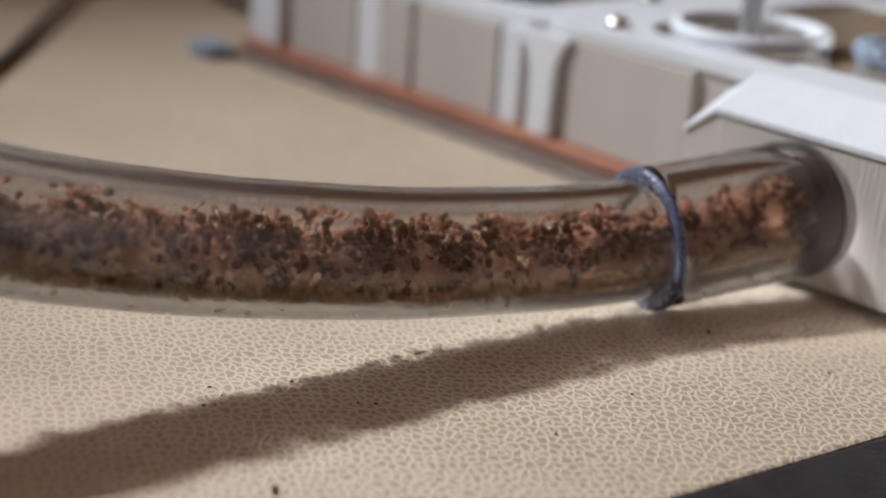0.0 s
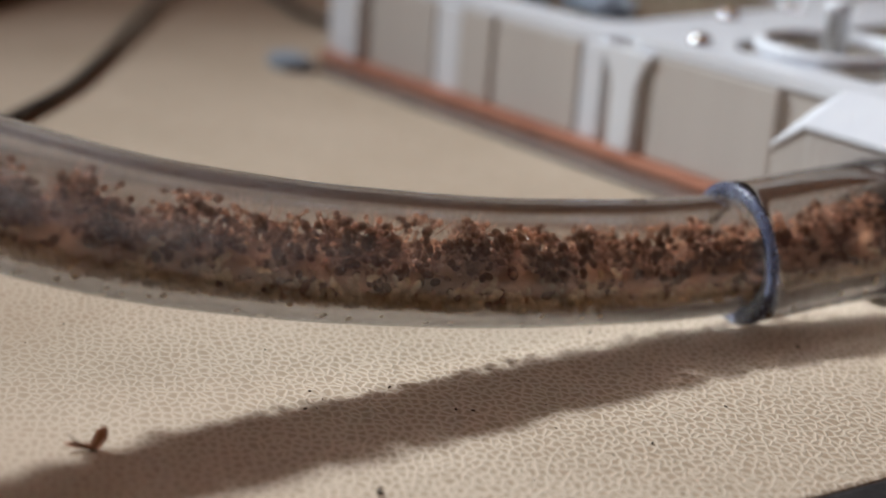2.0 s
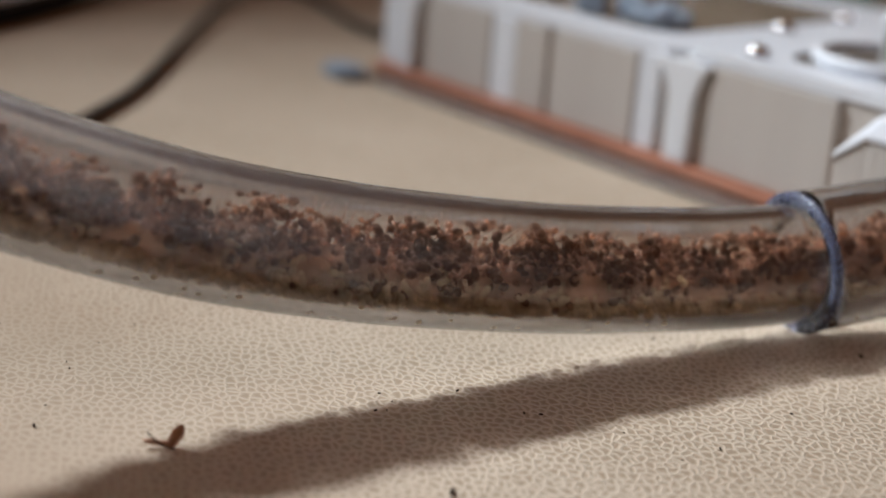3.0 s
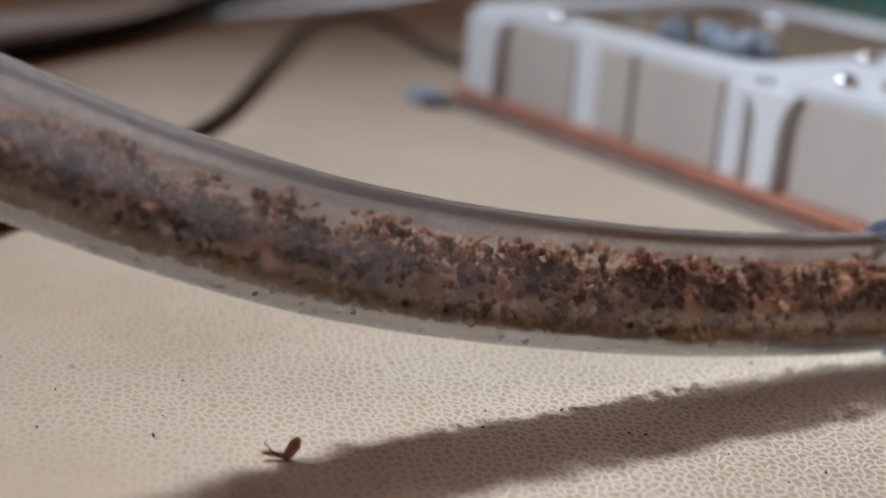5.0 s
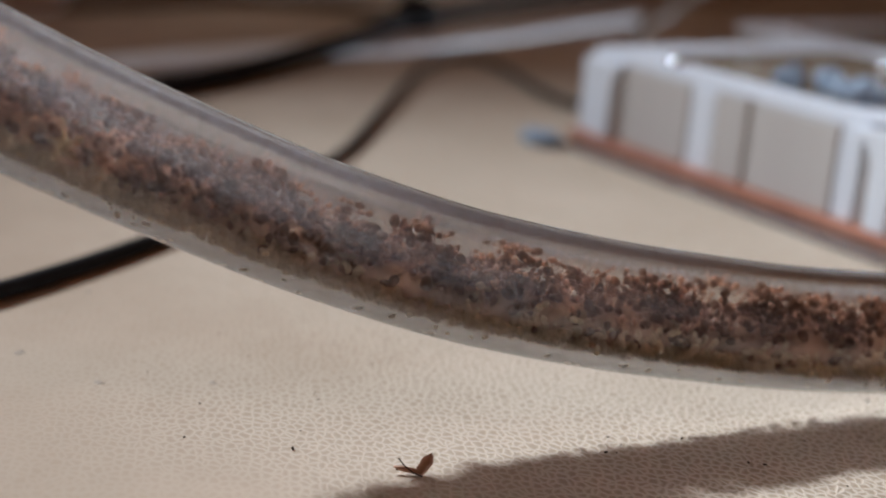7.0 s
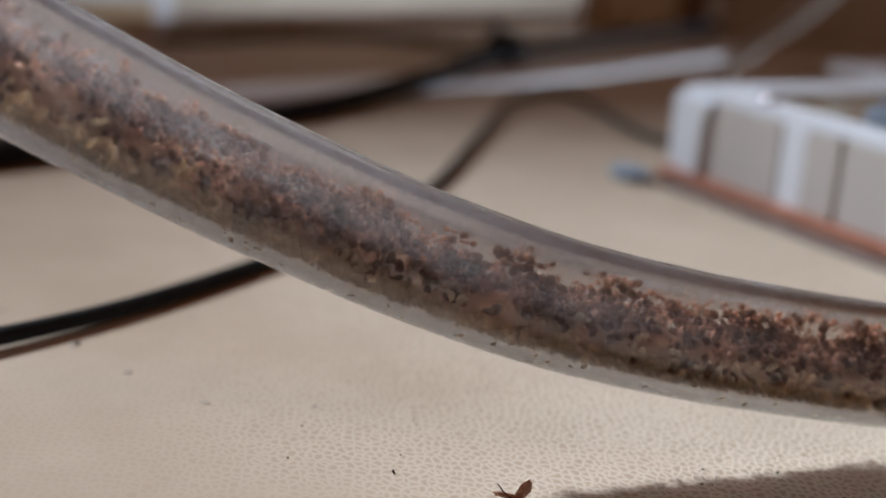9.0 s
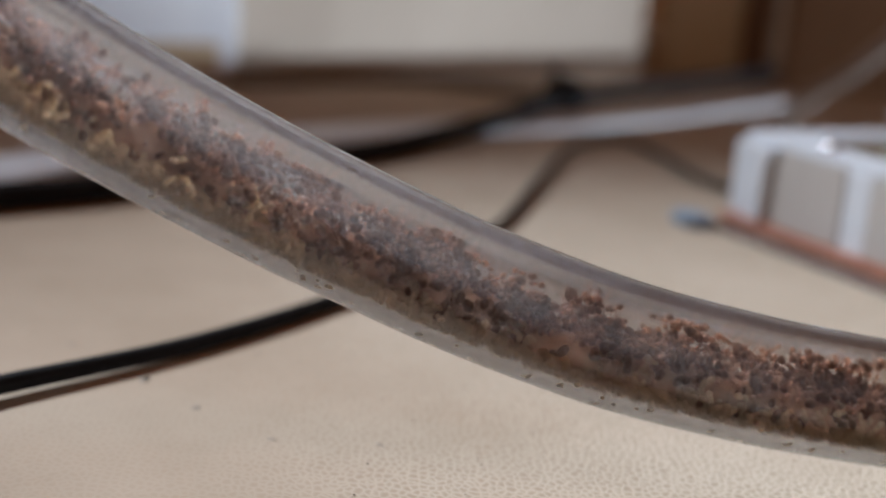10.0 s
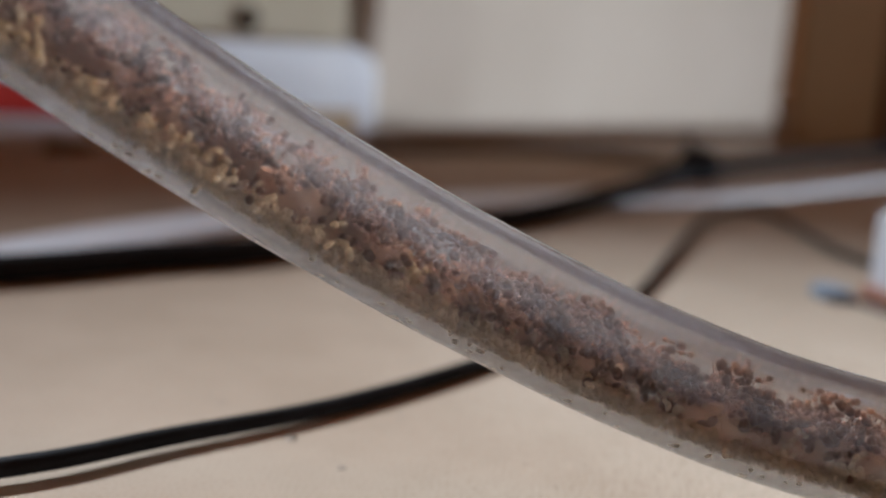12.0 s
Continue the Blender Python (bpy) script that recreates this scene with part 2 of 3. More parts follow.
BOX_GREY = mottled("grey_beige_carton", (0.52, 0.45, 0.37), (0.58, 0.51, 0.43), 12, 0.7, 0.2, 300)
KRAFT = mottled("kraft_cardboard", (0.50, 0.39, 0.25), (0.58, 0.46, 0.31), 14, 0.75, 0.2, 300)
BROWN = mottled("dark_brown_wood", (0.10, 0.05, 0.022), (0.17, 0.09, 0.045), 16, 0.5, 0.3, 120, (1, 1, 0.1))
RED = mottled("red_plastic", (0.45, 0.02, 0.02), (0.55, 0.04, 0.03), 40, 0.4)
CREAM = mottled("cream_paper", (0.66, 0.62, 0.48), (0.74, 0.70, 0.56), 20, 0.8)
# made-up walls and ceiling, browned so that their bounce warms the shadows
WALL = mottled("warm_bounce_wall", (0.22, 0.09, 0.03), (0.30, 0.13, 0.045), 3, 0.7, 0.2, 60)
CEILING = mottled("warm_bounce_ceiling", (0.28, 0.12, 0.045), (0.36, 0.17, 0.065), 3, 0.85, 0.2, 60)
FLOOR = mottled("brown_wood_floor", (0.16, 0.09, 0.05), (0.26, 0.16, 0.09), 6, 0.45, 0.2, 80, (1, 0.15, 1))
ANT = mottled("red_brown_ant_cuticle", (0.29, 0.160, 0.112), (0.51, 0.32, 0.23), 900, 0.28)
GASTER = mottled("dark_brown_ant_gaster", (0.055, 0.032, 0.024), (0.20, 0.10, 0.06), 900, 0.20)
MASS = mottled("packed_brown_ant_bodies", (0.19, 0.10, 0.067), (0.45, 0.265, 0.18), 420, 0.35, 1.0, 520, bump_depth=0.0008)
LARVA = mottled("ivory_brood", (0.84, 0.63, 0.42), (0.95, 0.77, 0.55), 900, 0.4)


def varied_bodies(m, stops):
    """A colour of its own for every separate body in the heap."""
    p = m.node_tree.nodes["Principled BSDF"]
    geo = node(m, "ShaderNodeNewGeometry")
    pick = ramp(m, stops)
    link(m, geo, "Random Per Island", pick, "Fac")
    mul = node(m, "ShaderNodeMix")
    mul.data_type, mul.blend_type = "RGBA", "MULTIPLY"
    mul.inputs["Factor"].default_value = 1.0
    link(m, p.inputs["Base Color"].links[0].from_node, "Color", mul, 6)
    link(m, pick, "Color", mul, 7)
    link(m, mul, 2, p, "Base Color")


varied_bodies(ANT, [(0.0, (0.35, 0.33, 0.33)), (0.45, (0.8, 0.75, 0.72)), (0.8, (1.25, 1.25, 1.25)), (1.0, (1.7, 2.1, 2.4))])
varied_bodies(LARVA, [(0.0, (0.62, 0.58, 0.54)), (0.4, (0.92, 0.90, 0.87)), (1.0, (1.05, 1.05, 1.05))])
for body, through_colour, share in ((ANT, (0.85, 0.585, 0.44), 0.57), (GASTER, (0.58, 0.37, 0.265), 0.44), (MASS, (0.94, 0.69, 0.53), 0.80), (LARVA, (0.97, 0.84, 0.64), 0.78)):
    lit_through(body, through_colour, share)
STAIN = mottled("dried_brown_film", (0.22, 0.17, 0.13), (0.40, 0.33, 0.26), 500, 0.6)
CRUMB = mottled("dark_crumb", (0.03, 0.02, 0.012), (0.07, 0.04, 0.02), 900, 0.8)
LEAF = mottled("dry_brown_husk", (0.42, 0.22, 0.14), (0.58, 0.34, 0.22), 700, 0.6, 0.4, 1500)


# ---- mesh helpers ----
def mesh_of(name, bm, mat, smooth=False):
    me = bpy.data.meshes.new(name)
    bmesh.ops.recalc_face_normals(bm, faces=bm.faces)
    bm.to_mesh(me)
    bm.free()
    for m in mat if isinstance(mat, (list, tuple)) else [mat]:
        me.materials.append(m)
    if smooth:
        me.polygons.foreach_set("use_smooth", [True] * len(me.polygons))
    return me


def part(name, bm, mat, parent=None, label="", smooth=False):
    ob = new(name, mesh_of(name, bm, mat, smooth))
    if parent is not None:
        ob.parent = parent
    if label:
        ob["label"] = label
    return ob


def thing(name, label, category, group="", kind="", at=None):
    ob = new(name)
    ob.empty_display_size = 0.01
    if at is not None:
        ob.matrix_world = at
    return tagged(ob, label, category, group, kind)


def block(x0, x1, y0, y1, z0, z1, bevel=0.0, bm=None):
    bm = bm or bmesh.new()
    made = bmesh.ops.create_cube(bm, size=1.0, matrix=Matrix.LocRotScale(((x0 + x1) / 2, (y0 + y1) / 2, (z0 + z1) / 2), None, (x1 - x0, y1 - y0, z1 - z0)))
    if bevel:
        edges = list({e for v in made["verts"] for e in v.link_edges})
        bmesh.ops.bevel(bm, geom=edges, offset=bevel, segments=2, affect="EDGES", profile=0.6)
    return bm


def prism(outline, depth_axis, d0, d1, bevel=0.0):
    """A solid from a closed outline of (a, b) points, drawn out from d0 to d1 along x, y or z."""
    bm = bmesh.new()
    def place(a, b, d):
        return {"x": (d, a, b), "y": (a, d, b), "z": (a, b, d)}[depth_axis]
    low = [bm.verts.new(place(a, b, d0)) for a, b in outline]
    high = [bm.verts.new(place(a, b, d1)) for a, b in outline]
    bm.faces.new(low)
    bm.faces.new(high)
    n = len(outline)
    for i in range(n):
        bm.faces.new((low[i], low[(i + 1) % n], high[(i + 1) % n], high[i]))
    bmesh.ops.recalc_face_normals(bm, faces=bm.faces)
    if bevel:
        bmesh.ops.bevel(bm, geom=list(bm.edges), offset=bevel, segments=2, affect="EDGES", profile=0.6)
    return bm


def round_rect(x0, x1, y0, y1, r, n=6):
    out = []
    for cx, cy, a0 in ((x1 - r, y1 - r, 0), (x0 + r, y1 - r, 90), (x0 + r, y0 + r, 180), (x1 - r, y0 + r, 270)):
        for i in range(n + 1):
            a = radians(a0 + 90 * i / n)
            out.append((cx + r * math.cos(a), cy + r * math.sin(a)))
    return out


def lathe(profile, segments=40, closed=False):
    """A body of revolution round z from (radius, height) points."""
    bm = bmesh.new()
    rings = []
    for r, z in profile:
        rings.append([bm.verts.new((r * math.cos(2 * math.pi * i / segments), r * math.sin(2 * math.pi * i / segments), z)) for i in range(segments)])
    pairs = list(zip(rings, rings[1:])) + ([(rings[-1], rings[0])] if closed else [])
    for a, b in pairs:
        for i in range(segments):
            j = (i + 1) % segments
            bm.faces.new((a[i], a[j], b[j], b[i]))
    if not closed:
        bm.faces.new(rings[0])
        bm.faces.new(rings[-1])
    return bm


def spline(points, step):
    """A smooth curve through the points, sampled about every step metres."""
    p = [Vector(q) for q in points]
    p = [p[0] * 2 - p[1]] + p + [p[-1] * 2 - p[-2]]
    out = []
    for i in range(1, len(p) - 2):
        n = max(2, int((p[i + 1] - p[i]).length / step))
        for k in range(n):
            t = k / n
            a, b, c, d = p[i - 1], p[i], p[i + 1], p[i + 2]
            out.append(0.5 * ((2 * b) + (c - a) * t + (2 * a - 5 * b + 4 * c - d) * t * t + (3 * b - a - 3 * c + d) * t ** 3))
    out.append(p[-2])
    return out


def frames_along(path):
    """At each point of the path: the point, its direction, and two directions across it, the second as upright as may be."""
    out = []
    for i, q in enumerate(path):
        d = (path[min(i + 1, len(path) - 1)] - path[max(i - 1, 0)]).normalized()
        side = d.cross(Vector((0, 0, 1))).normalized()
        out.append((q, d, side, side.cross(d).normalized()))
    return out


def sweep(path, radius, segments=10, inner=None, caps=True):
    bm = bmesh.new()
    fr = frames_along(path)
    def ring(q, s, u, r):
        return [bm.verts.new(q + r * (math.cos(2 * math.pi * k / segments) * s + math.sin(2 * math.pi * k / segments) * u)) for k in range(segments)]
    lay = bm.loops.layers.uv.new("along") if inner or not caps else None
    def skin(rings, mat=0):
        for i, (a, b) in enumerate(zip(rings, rings[1:])):
            for k in range(segments):
                j = (k + 1) % segments
                f = bm.faces.new((a[k], a[j], b[j], b[k]))
                f.material_index = mat
                if lay is not None:
                    for loop, (u, v) in zip(f.loops, ((i, k), (i, k + 1), (i + 1, k + 1), (i + 1, k))):
                        loop[lay].uv = (u * 0.0025 * 10.0, v / segments)
    outer = [ring(q, s, u, radius) for q, d, s, u in fr]
    skin(outer)
    if inner:
        bore = [ring(q, s, u, inner) for q, d, s, u in fr]
        skin(bore, 1)
        for a, b in ((outer[0], bore[0]), (outer[-1], bore[-1])):
            for k in range(segments):
                j = (k + 1) % segments
                bm.faces.new((a[k], a[j], b[j], b[k]))
    elif caps:
        bm.faces.new(outer[0])
        bm.faces.new(outer[-1])
    return bm


# ---- the room ----
def build_room():
    for name, b, mat, label in (
            ("floor", (-1.9, 1.9, -1.6, 2.3, -0.80, -0.75), FLOOR, "brown wooden floor under the table"),
            ("ceiling", (-1.9, 1.9, -1.6, 2.3, 1.65, 1.70), CEILING, "warm brown ceiling added out of view"),
            ("wall_north", (-1.9, 1.9, 2.3, 2.4, -0.80, 1.70), WALL, "warm brown wall added around the table"),
            ("wall_south", (-1.9, 1.9, -1.7, -1.6, -0.80, 1.70), WALL, "warm brown wall added around the table"),
            ("wall_east", (1.9, 2.0, 1.6, 2.4, -0.80, 1.70), WALL, "warm brown wall added around the table"),
            ("wall_east_south", (1.9, 2.0, -1.7, 0.7, -0.80, 1.70), WALL, "warm brown wall added around the table"),
            ("wall_east_sill", (1.9, 2.0, 0.7, 1.6, -0.80, -0.07), WALL, "warm brown wall added around the table"),
            ("wall_east_head", (1.9, 2.0, 0.7, 1.6, 0.37, 1.70), WALL, "warm brown wall added around the table"),
            ("wall_west", (-2.0, -1.9, -1.7, 2.4, -0.80, 1.70), WALL, "warm brown wall added around the table")):
        tagged(part(name, block(*b), mat), label, "wall" if "wall" in name else name, kind="structure")
    # made-up window around the background fill
    win = tagged(new("fill_window_1"), "white framed window, added for the side fill light", "window", kind="structure")
    for name, b in (("jamb", (1.92, 1.98, 0.701, 0.75, -0.069, 0.369)), ("jamb", (1.92, 1.98, 1.55, 1.599, -0.069, 0.369)), ("sill", (1.90, 1.98, 0.75, 1.55, -0.069, -0.03)), ("head", (1.92, 1.98, 0.75, 1.55, 0.33, 0.369))):
        part(name, block(*b), WHITE, win)
    part("pane", block(1.945, 1.951, 0.75, 1.55, -0.03, 0.33), CLEAR, win).visible_shadow = False
    # unseen plate on the ceiling where the orange fill hangs
    fixture = thing("added_ceiling_lamp", "round white ceiling lamp plate, added out of view", "lamp", at=pose(FILL_AT[0], FILL_AT[1], 1.65))
    part("base_plate", lathe([(0.25, 0.0), (0.25, -0.012), (0.24, -0.016)], 32), WHITE, fixture)


def build_table():
    """The covered table top; its near edge runs at a slant before the camera."""
    edge = math.atan2(0.024, 0.036)
    at = pose(0.052, 0.204, 0, 0, 0, math.degrees(edge))
    table = thing("table", "table covered in cream grained leatherette with a black edge", "table", at=at)
    top = block(-0.9, 0.7, 0.0, 1.05, -0.012, 0.0, 0.0008)
    part("tabletop", top, LEATHER, table, "cream grained leatherette cover, worn and speckled")
    part("edge_trim", block(-0.9, 0.7, -0.022, -0.0003, -0.03, 0.0003, 0.0012), BLACK, table, "black rubber edge strip")
    part("underframe", block(-0.88, 0.68, 0.01, 1.03, -0.05, -0.0125, 0.002), BROWN, table)
    for x in (-0.85, 0.6):
        for y in (0.04, 0.95):
            part("leg", block(x, x + 0.05, y, y + 0.05, -0.75, -0.0505, 0.003), BROWN, table)


# ---- the tube and its sleeve ----
R_OUT, R_IN, R_SHEEN, R_SLEEVE = 0.0110, 0.0087, 0.0101, 0.0131
TUBE_LINE = [(-0.40, 0.095, 0.0112), (-0.365, 0.08, 0.05), (-0.31, 0.075, 0.115), (-0.25, 0.083, 0.146), (-0.20, 0.106, 0.130),
             (-0.16, 0.141, 0.1005), (-0.14, 0.162, 0.0815), (-0.12, 0.181, 0.0647), (-0.10, 0.1962, 0.0512), (-0.08, 0.2070, 0.0408),
             (-0.0645, 0.2140, 0.0340), (-0.0435, 0.2220, 0.0271), (-0.0231, 0.2314, 0.0222), (-0.007, 0.2396, 0.0192), (0.0104, 0.2491, 0.0164),
             (0.026, 0.2582, 0.0146), (0.041, 0.2668, 0.0134), (0.0560, 0.2745, 0.0136), (0.070, 0.2815, 0.0150), (0.083, 0.2878, 0.0163)]


def build_tube():
    path = spline(TUBE_LINE, 0.0025)
    free = [q for q in path if q.x < 0.0548]
    tube = tagged(part("vinyl_tube", sweep(free, R_OUT, 48, R_IN), [VINYL, FILM], smooth=True),
                  "clear flexible vinyl tube crowded with ants, bending down to a nest", "tube")
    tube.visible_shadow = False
    bore = [q for q in path if q.x > -0.21]
    part("milky_lining", sweep(bore, R_IN - 0.00008, 48, None, False), LINING, tube, "milky film added on the bore's wall for a hazy look", True).visible_shadow = False
    part("sheen_layer", sweep(bore, R_SHEEN, 48, None, False), SHEEN_LAYER, tube, "layer in the vinyl's wall with painted sheen and dark band", True).visible_shadow = False
    end = [Vector(p) for p in ((0.0545, 0.2737, 0.0134), (0.070, 0.2815, 0.0150), (0.0845, 0.2885, 0.0164), (0.096, 0.2945, 0.0166))]
    sleeve = tagged(part("tube_sleeve", sweep(spline(end, 0.002), R_SLEEVE, 48, R_IN), [VINYL, FILM], smooth=True),
                    "short clear sleeve over the tube's end, pushed into the nest's port", "tube connector")
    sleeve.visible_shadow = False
    cut = [end[0] + (end[0] - end[1]).normalized() * 0.0009, end[0] - (end[0] - end[1]).normalized() * 0.0002]
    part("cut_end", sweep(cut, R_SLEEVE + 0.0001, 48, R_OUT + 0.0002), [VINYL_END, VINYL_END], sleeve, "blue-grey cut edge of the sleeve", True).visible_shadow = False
    # dark ring that paints the growing shade towards the port
    mouth = spline([end[1].lerp(end[2], 0.75), end[2], end[3]], 0.001)
    part("shade_ring", sweep(mouth, R_SLEEVE - 0.0006, 48, None, False), PORT_SHADE, sleeve, "brown ring painting the shade inside the sleeve's mouth", True).visible_shadow = False
    part("speck", blob(blob(bmesh.new(), (0, 0, 0), (0.0009, 0.0006, 0.0006), None, 8, 6), (0.0007, 0.0002, 0.0004), (0.0005, 0.0004, 0.0004), None, 7, 5), CRUMB, sleeve, "dark speck stuck to the cut edge", True).location = end[0] + Vector((0.0060, -0.0080, -0.0084))
    return path


# ---- ants ----
def blob(bm, centre, size, turn=None, seg=8, rings=6, mat=0):
    made = bmesh.ops.create_uvsphere(bm, u_segments=seg, v_segments=rings, radius=1.0,
                                     matrix=Matrix.LocRotScale(centre, turn, size))
    for f in {f for v in made["verts"] for f in v.link_faces}:
        f.material_index = mat
    return bm


def limb(points, r):
    return sweep([Vector(p) for p in points], r, 4)


def ant_meshes():
    """An ant 4 mm long, its head towards +x, standing on z = 0."""
    mm = 0.001
    head = blob(blob(bmesh.new(), (1.75 * mm, 0, 0.95 * mm), (0.52 * mm, 0.47 * mm, 0.42 * mm)), (2.2 * mm, 0, 0.85 * mm), (0.2 * mm, 0.28 * mm, 0.12 * mm), None, 6, 4)
    thorax = blob(blob(blob(bmesh.new(), (0.85 * mm, 0, 1.0 * mm), (0.48 * mm, 0.28 * mm, 0.3 * mm)), (0.2 * mm, 0, 0.95 * mm), (0.42 * mm, 0.22 * mm, 0.24 * mm)),
                  (-0.3 * mm, 0, 1.02 * mm), (0.17 * mm, 0.16 * mm, 0.24 * mm), None, 6, 4)
    gaster = blob(bmesh.new(), (-1.15 * mm, 0, 1.0 * mm), (0.85 * mm, 0.6 * mm, 0.56 * mm), None, 10, 8)
    legs = []
    for x, reach in ((0.95, 0.9), (0.5, 0.15), (0.1, -1.0)):
        for s in (-1, 1):
            legs.append(limb([(x * mm, 0.15 * s * mm, 0.85 * mm), ((x + 0.45 * reach) * mm, 0.8 * s * mm, 1.35 * mm), ((x + 0.8 * reach) * mm, 1.35 * s * mm, 0.35 * mm), ((x + 1.05 * reach) * mm, 1.6 * s * mm, 0.0)], 0.055 * mm))
    feelers = [limb([(2.1 * mm, 0.15 * s * mm, 1.1 * mm), (2.5 * mm, 0.65 * s * mm, 1.5 * mm), (3.1 * mm, 0.75 * s * mm, 1.1 * mm)], 0.045 * mm) for s in (-1, 1)]
    return head, thorax, gaster, legs, feelers


def build_ant(pieces):
    head, thorax, gaster, legs, feelers = pieces
    ant = new("ant", thorax)
    tagged(ant, "red-brown worker ant with a dark gaster inside the tube", "ant", "ants in the tube")
    for name, me in [("head", head), ("gaster", gaster)] + [("leg", m) for m in legs] + [("antenna", m) for m in feelers]:
        o = new(name, me)
        o.parent = ant
    return ant


def lump(x, k):
    """How high or thick the crowd stands at x, from -1 to 1."""
    return noise.noise(Vector((x * 190.0, k * 7.3, 0.0))) + 0.6 * noise.noise(Vector((x * 420.0, k * 3.1, 5.0)))


def in_gap(p, k, limit=-0.02):
    """True where the crowd leaves a gap at p."""
    return noise.noise(Vector((p.x * 230.0, p.y * 230.0 + k * 5.1, p.z * 230.0))) < limit


def spot_in_tube(rng, fr, low, high, near, k=0, swing=0.0, tight=0.0013):
    """A place inside the bore: low..high is the height across it (-1 bottom, 1 top), near draws it to the near wall."""
    q, d, side, up = fr[rng.randrange(len(fr))]
    d2 = rng.uniform(-0.0013, 0.0013)
    fall = 0.06 * max(0.0, min(1.0, (q.x + 0.03) / 0.06)) + 0.12 * max(0.0, min(1.0, (-0.03 - q.x) / 0.06)) if high > 0 else 0.0
    h = rng.uniform(low, max(low + 0.1, min(0.98, high - fall + swing * lump(q.x + d2, k))))
    half = math.sqrt(max(0.02, 1 - h * h))
    s = rng.uniform(-1, 1) if rng.random() > near else rng.uniform(0.5, 1.0)
    room = R_IN - tight
    p = q + side * (s * half * room) + up * (h * room) + d * d2
    ang = math.atan2(h, s * half)
    out = math.cos(ang) * side + math.sin(ang) * up
    return p, d, out


def ant_pose(rng, p, d, out, loose=False):
    z = -out
    if loose:
        z = Vector((rng.uniform(-1, 1), rng.uniform(-1, 1), rng.uniform(-1, 1))).normalized()
    x = d.cross(z)
    if x.length < 1e-4:
        x = Vector((1, 0, 0)).cross(z)
    x.normalize()
    y = z.cross(x)
    turn = rng.uniform(0, 2 * math.pi)
    fx = math.cos(turn) * x + math.sin(turn) * y
    fy = z.cross(fx)
    m = Matrix((fx, fy, z)).transposed().to_4x4()
    return Matrix.Translation(p) @ m


def joined(name, sources, poses, mats, smooth=True):
    """One mesh out of many small copies of the given source meshes."""
    verts, faces, index = [], [], []
    for m, which in poses:
        for me, mat in sources[which]:
            n = len(verts)
            verts += [tuple(m @ v.co) for v in me.vertices]
            faces += [tuple(n + i for i in f.vertices) for f in me.polygons]
            index += [mat] * len(me.polygons)
    out = bpy.data.meshes.new(name)
    out.from_pydata(verts, [], faces)
    for m in mats:
        out.materials.append(m)
    out.polygons.foreach_set("material_index", index)
    out.polygons.foreach_set("use_smooth", [smooth] * len(faces))
    return new(name, out)


MOVERS = []


